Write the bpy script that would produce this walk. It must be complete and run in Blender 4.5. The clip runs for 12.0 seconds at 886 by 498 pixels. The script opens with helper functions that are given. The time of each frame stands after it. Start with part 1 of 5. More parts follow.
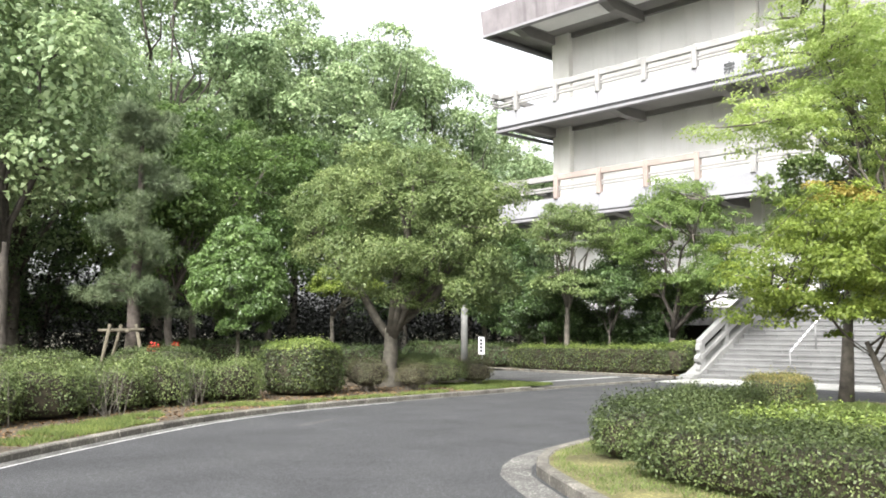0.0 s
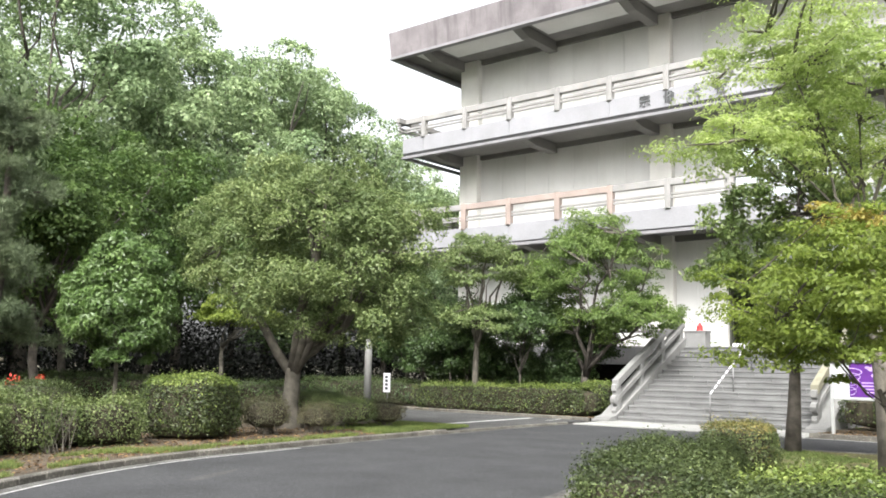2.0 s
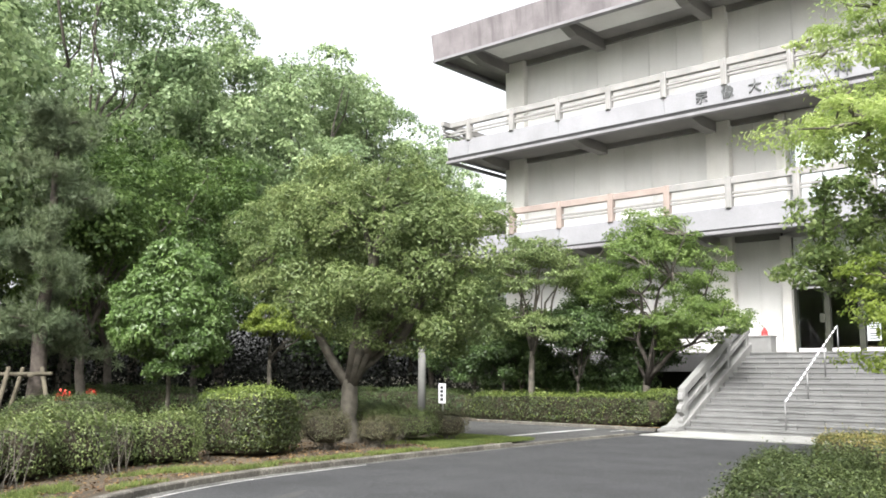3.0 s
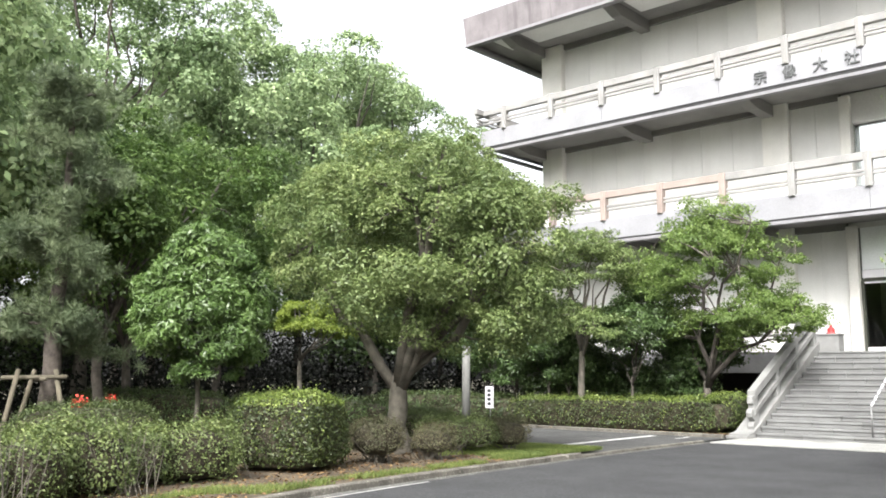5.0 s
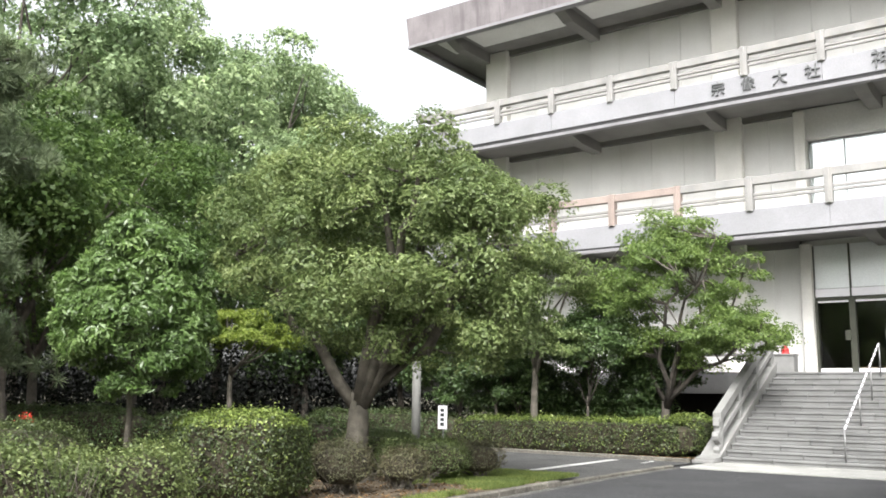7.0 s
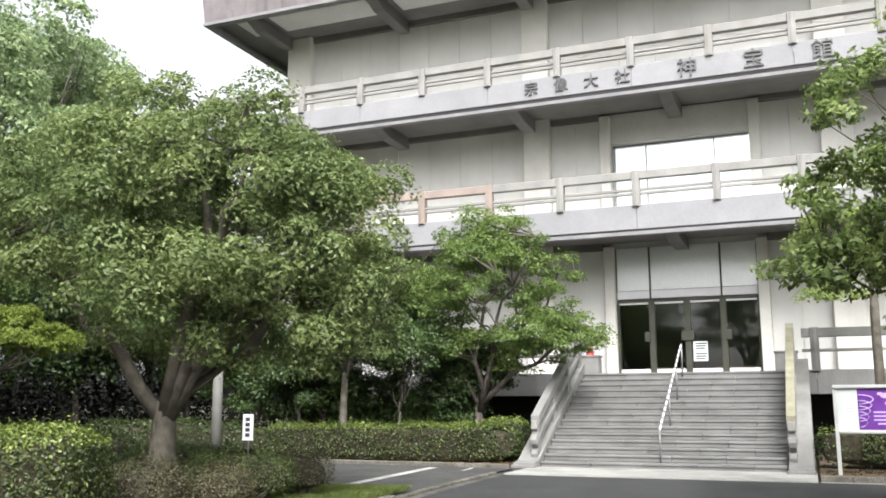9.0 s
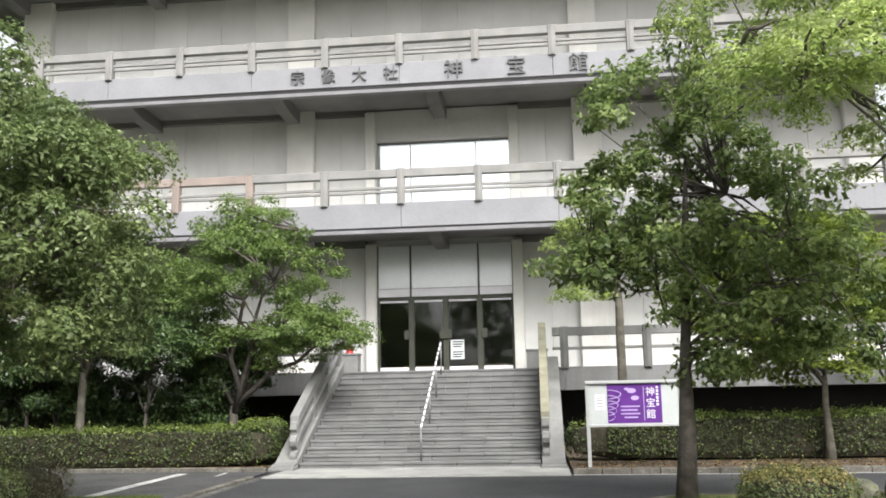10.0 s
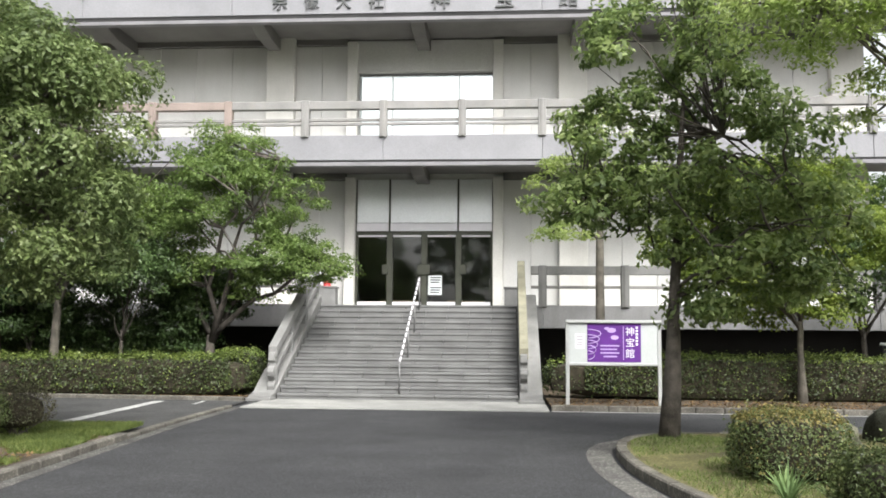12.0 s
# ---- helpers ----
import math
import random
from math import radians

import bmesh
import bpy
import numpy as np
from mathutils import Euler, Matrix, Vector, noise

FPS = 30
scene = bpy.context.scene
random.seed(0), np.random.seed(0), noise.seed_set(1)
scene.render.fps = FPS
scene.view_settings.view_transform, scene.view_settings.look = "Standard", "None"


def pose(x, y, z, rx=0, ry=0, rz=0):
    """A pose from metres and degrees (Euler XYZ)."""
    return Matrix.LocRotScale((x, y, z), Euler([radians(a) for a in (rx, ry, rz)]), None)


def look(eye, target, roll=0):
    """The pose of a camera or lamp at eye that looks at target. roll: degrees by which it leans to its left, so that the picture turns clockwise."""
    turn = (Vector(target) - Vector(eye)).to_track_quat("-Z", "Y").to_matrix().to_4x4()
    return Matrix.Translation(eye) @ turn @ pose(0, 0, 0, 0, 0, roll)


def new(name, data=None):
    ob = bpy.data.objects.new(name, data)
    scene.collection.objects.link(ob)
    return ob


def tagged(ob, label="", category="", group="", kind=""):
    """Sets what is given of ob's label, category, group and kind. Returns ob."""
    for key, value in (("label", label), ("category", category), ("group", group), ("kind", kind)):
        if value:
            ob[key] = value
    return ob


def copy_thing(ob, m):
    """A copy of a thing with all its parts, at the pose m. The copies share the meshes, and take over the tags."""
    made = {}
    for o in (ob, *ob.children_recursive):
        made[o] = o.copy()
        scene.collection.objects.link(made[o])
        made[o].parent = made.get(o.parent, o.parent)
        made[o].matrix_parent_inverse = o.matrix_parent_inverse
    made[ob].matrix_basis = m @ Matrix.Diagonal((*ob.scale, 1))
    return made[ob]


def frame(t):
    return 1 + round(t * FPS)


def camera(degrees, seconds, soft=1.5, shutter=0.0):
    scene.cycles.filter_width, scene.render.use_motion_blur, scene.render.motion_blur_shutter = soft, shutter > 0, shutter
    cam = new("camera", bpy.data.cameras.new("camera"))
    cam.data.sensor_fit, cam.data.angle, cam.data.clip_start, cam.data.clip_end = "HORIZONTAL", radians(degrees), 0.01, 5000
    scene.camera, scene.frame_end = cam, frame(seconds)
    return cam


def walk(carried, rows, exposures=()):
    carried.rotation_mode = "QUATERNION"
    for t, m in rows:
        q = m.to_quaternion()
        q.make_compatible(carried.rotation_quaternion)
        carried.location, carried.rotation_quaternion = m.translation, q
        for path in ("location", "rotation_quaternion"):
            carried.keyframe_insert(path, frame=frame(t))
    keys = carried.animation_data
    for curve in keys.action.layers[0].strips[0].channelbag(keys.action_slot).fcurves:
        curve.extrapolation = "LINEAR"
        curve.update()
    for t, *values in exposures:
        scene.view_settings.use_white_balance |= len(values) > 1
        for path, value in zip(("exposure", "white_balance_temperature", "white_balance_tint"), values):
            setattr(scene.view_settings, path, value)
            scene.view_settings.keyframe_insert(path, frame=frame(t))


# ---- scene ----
cam = camera(52.26, 12.0, soft=1.75)
# t, x, y, z, yaw, pitch, roll
PATH = [
    (0, 0.567, 0.756, 1.584, 46.57, 5.22, -0.08),
    (0.5, 0.126, 1.069, 1.585, 46.16, 6.10, -0.07),
    (1, -0.330, 1.391, 1.591, 41.07, 6.53, -0.31),
    (1.5, -0.881, 1.636, 1.606, 40.52, 7.06, -1.00),
    (2, -1.453, 1.808, 1.620, 39.36, 7.46, -1.02),
    (2.5, -2.085, 2.040, 1.622, 42.74, 7.35, -0.62),
    (3, -2.720, 2.204, 1.629, 41.39, 8.01, -0.41),
    (3.2, -2.961, 2.284, 1.652, 43.02, 8.21, -0.01),
    (4.8, -4.756, 3.161, 1.645, 43.75, 7.97, -0.40),
    (5, -4.967, 3.253, 1.635, 42.13, 8.12, -0.28),
    (5.5, -5.476, 3.459, 1.625, 41.65, 8.63, 0.05),
    (6, -6.038, 3.700, 1.626, 37.49, 9.46, -0.00),
    (6.5, -6.604, 3.845, 1.613, 37.99, 9.22, 0.26),
    (6.7, -6.826, 3.924, 1.631, 37.96, 9.23, -0.33),
    (8.3, -8.512, 4.640, 1.608, 26.79, 9.51, 0.20),
    (8.5, -8.675, 4.763, 1.615, 27.90, 9.13, 0.09),
    (9, -9.011, 5.105, 1.637, 22.04, 9.69, 0.22),
    (9.5, -9.318, 5.471, 1.665, 17.28, 10.36, 0.34),
    (10, -9.584, 5.727, 1.637, 6.06, 9.48, 1.10),
    (10.5, -9.744, 5.892, 1.604, 1.51, 9.07, -0.31),
    (11, -9.855, 5.912, 1.609, -0.76, 9.82, 0.11),
    (11.5, -9.905, 5.878, 1.602, 2.01, 7.53, -0.00),
    (12, -9.938, 5.891, 1.604, 4.14, 5.50, -0.46),
]
walk(cam, [(t, pose(x, y, z, 90 + pitch, 0, yaw) @ pose(0, 0, 0, 0, 0, -roll)) for t, x, y, z, yaw, pitch, roll in PATH],
     exposures=[(0.0, 2.08), (1.5, 1.84), (3.0, 1.82), (5.0, 1.95), (6.7, 1.78), (8.5, 1.62), (9.5, 1.44), (10.5, 1.22), (12.0, 1.34)])

# ---- world, sun ----
world = bpy.data.worlds.new("overcast_sky")
scene.world = world
world.use_nodes = True
wn, wl = world.node_tree.nodes, world.node_tree.links
sky = wn.new("ShaderNodeTexSky")
sky.sky_type, sky.sun_disc = "NISHITA", False
sky.sun_elevation, sky.sun_rotation = radians(46), radians(155)
sky.air_density, sky.dust_density, sky.ozone_density = 1.0, 6.0, 1.0
pale = wn.new("ShaderNodeHueSaturation")
pale.inputs["Saturation"].default_value = 0.17
wl.new(sky.outputs[0], pale.inputs["Color"])
wl.new(pale.outputs[0], wn["Background"].inputs["Color"])
wn["Background"].inputs["Strength"].default_value = 0.15
sun = new("sun", bpy.data.lights.new("sun", "SUN"))
sun.data.energy, sun.data.angle, sun.data.color = 1.3, radians(24), (1.0, 0.988, 0.975)
sun.matrix_basis = look((0, 0, 30), (0 - 30 * math.cos(radians(46)) * math.sin(radians(155)), 0 - 30 * math.cos(radians(46)) * math.cos(radians(155)), 30 - 30 * math.sin(radians(46))))

# ---- materials ----
def nodes_of(name):
    m = bpy.data.materials.new(name)
    m.use_nodes = True
    nt = m.node_tree
    return m, nt, nt.nodes["Principled BSDF"]


def noise_node(nt, coord, scale, detail=4.0, stretch=(1, 1, 1)):
    mp = nt.nodes.new("ShaderNodeMapping")
    mp.inputs["Scale"].default_value = stretch
    nt.links.new(coord, mp.inputs["Vector"])
    n = nt.nodes.new("ShaderNodeTexNoise")
    n.inputs["Scale"].default_value, n.inputs["Detail"].default_value = scale, detail
    nt.links.new(mp.outputs[0], n.inputs["Vector"])
    return n.outputs["Fac"]


def ramp(nt, fac, *stops):
    r = nt.nodes.new("ShaderNodeValToRGB")
    e = r.color_ramp.elements
    while len(e) < len(stops):
        e.new(0.5)
    for el, (p, c) in zip(e, stops):
        el.position, el.color = p, (*c, 1)
    nt.links.new(fac, r.inputs["Fac"])
    return r.outputs["Color"]


def mixed(nt, kind, fac, a, b):
    n = nt.nodes.new("ShaderNodeMix")
    n.data_type, n.blend_type = "RGBA", kind
    for v, k in ((fac, 0), (a, 6), (b, 7)):
        if hasattr(v, "is_linked"):
            nt.links.new(v, n.inputs[k])
        elif k == 0:
            n.inputs[0].default_value = v
        else:
            n.inputs[k].default_value = (*v, 1)
    return n.outputs[2]


def world_place(nt):
    return nt.nodes.new("ShaderNodeNewGeometry").outputs["Position"]


def surface(name, base, rough=0.8, dark=0.75, light=1.12, coarse=1.5, fine=40.0, bump=0.15, metal=0.0, streak=0.0, streak_colour=(0.05, 0.05, 0.045), piece=0.0, spec=0.35, specks=0.0, speck_size=90.0):
    """A worn, plain surface: stains at one scale, grain at another, streaks that run down, and a shade of its own for each piece."""
    m, nt, b = nodes_of(name)
    pos = world_place(nt)
    big = noise_node(nt, pos, coarse)
    col = ramp(nt, big, (0.3, tuple(c * dark for c in base)), (0.7, tuple(min(1, c * light) for c in base)))
    grain = noise_node(nt, pos, fine, 3.0)
    col = mixed(nt, "MULTIPLY", 0.5, col, ramp(nt, grain, (0.3, (0.7, 0.7, 0.7)), (0.7, (1, 1, 1))))
    if streak:
        down = noise_node(nt, pos, 2.2, 6.0, (1.6, 1.6, 0.12))
        col = mixed(nt, "MIX", ramp(nt, down, (0.5, (0, 0, 0)), (0.78, (streak, streak, streak))), col, streak_colour)
    if specks:
        cell = nt.nodes.new("ShaderNodeTexVoronoi")
        cell.inputs["Scale"].default_value = speck_size
        nt.links.new(pos, cell.inputs["Vector"])
        tone = nt.nodes.new("ShaderNodeSeparateColor")
        nt.links.new(cell.outputs["Color"], tone.inputs[0])
        col = mixed(nt, "MULTIPLY", 1.0, col, ramp(nt, tone.outputs[0], (0.0, (1 - specks * 0.5,) * 3), (0.8, (1, 1, 1)), (0.9, (1 + specks * 2.2,) * 3)))
        stain = noise_node(nt, pos, 0.9, 6.0)
        col = mixed(nt, "MULTIPLY", 1.0, col, ramp(nt, stain, (0.36, (0.82, 0.82, 0.82)), (0.5, (1, 1, 1)), (0.66, (1.14, 1.14, 1.12))))
    if piece:
        rnd = nt.nodes.new("ShaderNodeObjectInfo").outputs["Random"]
        col = mixed(nt, "MULTIPLY", 1.0, col, ramp(nt, rnd, (0.0, (1 - piece,) * 3), (1.0, (1, 1, 1))))
    nt.links.new(col, b.inputs["Base Color"])
    b.inputs["Roughness"].default_value, b.inputs["Metallic"].default_value = rough, metal
    b.inputs["Specular IOR Level"].default_value = spec
    if bump:
        bp = nt.nodes.new("ShaderNodeBump")
        bp.inputs["Strength"].default_value, bp.inputs["Distance"].default_value = bump, 0.02
        nt.links.new(grain, bp.inputs["Height"])
        nt.links.new(bp.outputs[0], b.inputs["Normal"])
    return m


def leafy(name, dark, mid, light, gloss=0.5, through_light=0.3, patch=0.6):
    """Leaves: each one a shade of its own, over patches of older and younger growth."""
    m, nt, b = nodes_of(name)
    isl = nt.nodes.new("ShaderNodeNewGeometry").outputs["Random Per Island"]
    col = ramp(nt, isl, (0.0, dark), (0.55, mid), (1.0, light))
    big = noise_node(nt, world_place(nt), patch, 3.0)
    col = mixed(nt, "MULTIPLY", 0.8, col, ramp(nt, big, (0.35, (0.6, 0.66, 0.6)), (0.65, (1.1, 1.08, 1.0))))
    nt.links.new(col, b.inputs["Base Color"])
    b.inputs["Roughness"].default_value = gloss
    b.inputs["Specular IOR Level"].default_value = 0.35
    tr = nt.nodes.new("ShaderNodeBsdfTranslucent")
    nt.links.new(col, tr.inputs["Color"])
    mx = nt.nodes.new("ShaderNodeMixShader")
    mx.inputs[0].default_value = through_light
    nt.links.new(b.outputs[0], mx.inputs[1])
    nt.links.new(tr.outputs[0], mx.inputs[2])
    nt.links.new(mx.outputs[0], nt.nodes["Material Output"].inputs["Surface"])
    return m


M_WALL = surface("wall_concrete", (0.62, 0.617, 0.6), 0.85, 0.88, 1.06, 0.6, 30, 0.08, streak=0.12, streak_colour=(0.34, 0.33, 0.29), piece=0.07)
M_PILASTER = surface("pilaster_concrete", (0.64, 0.63, 0.595), 0.85, 0.85, 1.08, 0.8, 30, 0.1, streak=0.2, streak_colour=(0.32, 0.31, 0.27))
M_GALLERY_LOW = surface("weathered_fascia_concrete", (0.235, 0.235, 0.235), 0.85, 0.8, 1.08, 0.8, 35, 0.1, streak=0.4, streak_colour=(0.14, 0.14, 0.13), piece=0.1)
M_FASCIA = surface("fascia_concrete", (0.262, 0.262, 0.276), 0.8, 0.88, 1.06, 0.7, 35, 0.08, streak=0.35, streak_colour=(0.21, 0.21, 0.215), piece=0.06)
M_RAIL = surface("rail_concrete", (0.255, 0.25, 0.242), 0.85, 0.8, 1.1, 1.2, 30, 0.12, streak=0.25, streak_colour=(0.28, 0.25, 0.2))
M_RAIL_WORN = surface("reddish_rail_concrete", (0.275, 0.225, 0.2), 0.85, 0.8, 1.2, 0.9, 30, 0.12)
# Shade below the slabs is put into this darkened concrete colour.
M_SOFFIT = surface("darkened_soffit_concrete", (0.165, 0.16, 0.15), 0.9, 0.8, 1.1, 0.8, 20, 0.1)
M_PALE_SOFFIT = surface("pale_soffit_panel", (0.55, 0.55, 0.53), 0.85, 0.9, 1.05, 0.8, 20, 0.05)
M_ROOF = surface("roof_fascia_stained", (0.19, 0.172, 0.178), 0.85, 0.7, 1.15, 0.9, 24, 0.15, streak=0.75, streak_colour=(0.07, 0.065, 0.065), piece=0.08)
M_LIP = surface("drip_edge", (0.21, 0.205, 0.215), 0.7, 0.85, 1.1, 1.5, 30, 0.05)
# For an added, unseen gallery floor sheet that bounces light onto the walls.
M_BOUNCE_FLOOR = surface("bounce_walkway_coating", (0.62, 0.62, 0.60), 0.8, 0.9, 1.05, 1.0, 30, 0.05)
# Near black in place of shade, in the fascia groove and under the gallery.
M_DARK = surface("recess_shade", (0.03, 0.03, 0.03), 0.9, 0.8, 1.2, 1.0, 20, 0.1)
M_STONE = surface("granite_step", (0.178, 0.179, 0.176), 0.75, 0.82, 1.12, 1.6, 90, 0.12, streak=0.2, streak_colour=(0.10, 0.10, 0.085), piece=0.16)
M_SLAB = surface("pale_concrete_slab", (0.29, 0.29, 0.275), 0.85, 0.8, 1.08, 1.2, 50, 0.15, specks=0.15)
M_BALU = surface("balustrade_concrete", (0.205, 0.205, 0.198), 0.85, 0.75, 1.15, 1.3, 30, 0.15, streak=0.35, streak_colour=(0.11, 0.11, 0.09))
M_LICHEN = surface("lichen_stained_concrete", (0.235, 0.225, 0.165), 0.9, 0.75, 1.2, 2.5, 40, 0.2)
M_ASPHALT = surface("asphalt", (0.041, 0.042, 0.044), 0.88, 0.85, 1.12, 0.35, 160, 0.4, spec=0.3, specks=0.45, speck_size=75.0)
M_LOT = surface("old_asphalt", (0.066, 0.066, 0.065), 0.9, 0.8, 1.15, 0.8, 130, 0.35, spec=0.25, specks=0.3, speck_size=60.0)
M_KERB = surface("kerb_concrete", (0.15, 0.14, 0.12), 0.9, 0.6, 1.25, 2.2, 45, 0.4, piece=0.3, specks=0.25, speck_size=45.0)
M_GUTTER = surface("gutter_concrete", (0.108, 0.105, 0.097), 0.92, 0.6, 1.2, 1.8, 55, 0.5, piece=0.15, specks=0.5, speck_size=50.0)
M_LINE = surface("worn_white_paint", (0.46, 0.46, 0.445), 0.75, 0.6, 1.1, 4.0, 60, 0.15, specks=0.3, speck_size=40.0)
M_SOIL = surface("soil_and_litter", (0.078, 0.06, 0.04), 0.95, 0.55, 1.4, 2.2, 45, 0.7, specks=0.4, speck_size=35.0)
M_FOREST = surface("forest_floor", (0.06, 0.055, 0.035), 0.95, 0.6, 1.4, 0.7, 20, 0.5)
M_LAWN = surface("mossy_lawn", (0.105, 0.098, 0.038), 0.95, 0.55, 1.4, 1.6, 60, 0.6, specks=0.35, speck_size=40.0)
M_BARK = surface("grey_bark", (0.105, 0.095, 0.078), 0.95, 0.6, 1.4, 5.0, 35, 0.7)
M_BARK_PALE = surface("pale_grey_bark", (0.17, 0.158, 0.13), 0.95, 0.6, 1.25, 4.0, 30, 0.8)
M_BARK_DARK = surface("dark_bark", (0.075, 0.066, 0.056), 0.95, 0.6, 1.5, 6.0, 40, 0.7)
M_BARK_PINE = surface("pine_bark", (0.068, 0.057, 0.048), 0.95, 0.55, 1.5, 9.0, 40, 0.8)
M_POLE = surface("grey_pole", (0.15, 0.15, 0.14), 0.7, 0.85, 1.1, 3.0, 50, 0.1)
M_WOOD = surface("weathered_stake_wood", (0.1, 0.088, 0.062), 0.9, 0.7, 1.2, 4.0, 30, 0.2)
M_ROCK = surface("mossy_boulder", (0.026, 0.027, 0.018), 0.95, 0.5, 1.8, 2.5, 25, 0.8)
M_ROCK_PALE = surface("pale_boulder", (0.13, 0.128, 0.09), 0.95, 0.5, 1.5, 3.5, 30, 0.8)
M_TWIG = surface("hedge_core_twigs", (0.035, 0.03, 0.018), 0.95, 0.5, 1.5, 8.0, 50, 0.6)
M_BRONZE = surface("bronze_door_frame", (0.075, 0.078, 0.062), 0.45, 0.85, 1.15, 3.0, 60, 0.03, metal=0.5)
M_STEEL = surface("grey_metal", (0.22, 0.22, 0.22), 0.45, 0.85, 1.1, 4.0, 60, 0.03, metal=0.7)
M_WHITE = surface("white_blind", (0.80, 0.81, 0.82), 0.6, 0.96, 1.02, 1.5, 40, 0.03)
M_FILM = surface("reflective_window_film", (0.86, 0.88, 0.9), 0.12, 0.97, 1.02, 0.8, 40, 0.0, metal=0.8)
M_BLIND = surface("satin_white_blind", (0.82, 0.84, 0.86), 0.28, 0.93, 1.03, 0.5, 40, 0.0, metal=0.35)
M_PAPER = surface("white_paper", (0.72, 0.76, 0.77), 0.7, 0.95, 1.03, 8.0, 60, 0.0)
M_INK = surface("dark_lettering", (0.045, 0.05, 0.05), 0.6, 0.85, 1.1, 5.0, 60, 0.0)
M_LETTER = surface("patinated_letters", (0.12, 0.125, 0.125), 0.6, 0.8, 1.2, 5.0, 60, 0.05)
M_ALU = surface("aluminium_frame", (0.47, 0.48, 0.47), 0.4, 0.92, 1.04, 3.0, 60, 0.02, metal=0.3)
M_BOARD = surface("grey_white_board", (0.46, 0.485, 0.475), 0.5, 0.92, 1.03, 2.0, 60, 0.0)
M_PURPLE = surface("purple_poster", (0.095, 0.022, 0.19), 0.45, 0.8, 1.25, 3.0, 60, 0.0)
M_LILAC = surface("lilac_print", (0.45, 0.33, 0.6), 0.5, 0.9, 1.1, 4.0, 60, 0.0)
M_PRINT = surface("white_print", (0.8, 0.78, 0.82), 0.5, 0.95, 1.02, 4.0, 60, 0.0)
M_BIN = surface("grey_planter", (0.20, 0.20, 0.195), 0.8, 0.85, 1.1, 3.0, 50, 0.1)
M_RED = surface("red_plastic", (0.4, 0.025, 0.025), 0.45, 0.9, 1.1, 4.0, 50, 0.0)
M_LAMPBLACK = surface("black_lamp_metal", (0.02, 0.02, 0.022), 0.5, 0.9, 1.1, 3.0, 40, 0.0)
# Dark base colour stands in for the lack of light in the lobby.
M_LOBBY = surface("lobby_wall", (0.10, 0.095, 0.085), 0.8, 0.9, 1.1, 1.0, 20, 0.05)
M_BENCH = surface("tan_bench", (0.30, 0.23, 0.13), 0.6, 0.9, 1.1, 3.0, 40, 0.05)
M_FLOWER = surface("red_azalea_petals", (0.5, 0.045, 0.03), 0.6, 0.8, 1.2, 20.0, 60, 0.0)
M_DEADLEAF = leafy("fallen_leaves", (0.10, 0.055, 0.03), (0.17, 0.10, 0.05), (0.26, 0.17, 0.08), 0.8, 0.1)
M_GLASS, gnt, gb = nodes_of("window_glass")
gb.inputs["Base Color"].default_value = (0.9, 0.93, 0.92, 1)
gb.inputs["Roughness"].default_value, gb.inputs["Transmission Weight"].default_value, gb.inputs["IOR"].default_value = 0.02, 1.0, 1.45

L_OLIVE = leafy("olive_leaves", (0.086, 0.119, 0.040), (0.165, 0.222, 0.081), (0.270, 0.324, 0.150), 0.5, 0.45, 0.7)
L_GLOSSY = leafy("glossy_leaves", (0.069, 0.122, 0.031), (0.124, 0.201, 0.057), (0.219, 0.299, 0.145), 0.3, 0.35, 1.2)
L_BRIGHT = leafy("young_leaves", (0.248, 0.332, 0.090), (0.384, 0.478, 0.160), (0.509, 0.583, 0.279), 0.5, 0.75, 0.7)
L_YELLOW = leafy("yellow_green_leaves", (0.119, 0.167, 0.028), (0.206, 0.269, 0.050), (0.301, 0.365, 0.092), 0.5, 0.6, 0.9)
L_TAWNY = leafy("tawny_young_leaves", (0.2, 0.16, 0.04), (0.32, 0.26, 0.06), (0.42, 0.36, 0.1), 0.5, 0.5, 0.9)
L_MAPLE = leafy("maple_leaves", (0.085, 0.136, 0.033), (0.158, 0.233, 0.064), (0.228, 0.304, 0.103), 0.5, 0.48, 0.8)
L_DARK = leafy("dark_leaves", (0.036, 0.062, 0.022), (0.066, 0.112, 0.036), (0.108, 0.163, 0.060), 0.4, 0.3, 0.8)
L_BROAD = leafy("broad_leaves", (0.098, 0.148, 0.047), (0.197, 0.267, 0.087), (0.329, 0.400, 0.173), 0.38, 0.5, 1.0)
L_FOREST = leafy("forest_leaves", (0.138, 0.202, 0.103), (0.263, 0.348, 0.172), (0.417, 0.506, 0.307), 0.5, 0.5, 0.22)
L_FORESTGREEN = leafy("deep_green_leaves", (0.046, 0.087, 0.023), (0.096, 0.157, 0.041), (0.153, 0.222, 0.075), 0.5, 0.48, 0.4)
L_PINE = leafy("pine_needles", (0.054, 0.078, 0.040), (0.103, 0.135, 0.068), (0.161, 0.197, 0.119), 0.6, 0.15, 1.0)
# L_HEDGE kept dark for shaded sides, L_HEDGETOP pale for young growth and lit tops.
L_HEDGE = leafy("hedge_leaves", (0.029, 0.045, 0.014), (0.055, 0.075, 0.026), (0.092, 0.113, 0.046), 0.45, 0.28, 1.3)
L_HEDGETOP = leafy("hedge_young_lit_leaves", (0.101, 0.147, 0.031), (0.170, 0.225, 0.053), (0.253, 0.304, 0.095), 0.45, 0.33, 1.3)
L_AZALEA = leafy("azalea_leaves", (0.056, 0.077, 0.028), (0.103, 0.136, 0.048), (0.168, 0.206, 0.082), 0.5, 0.28, 1.6)
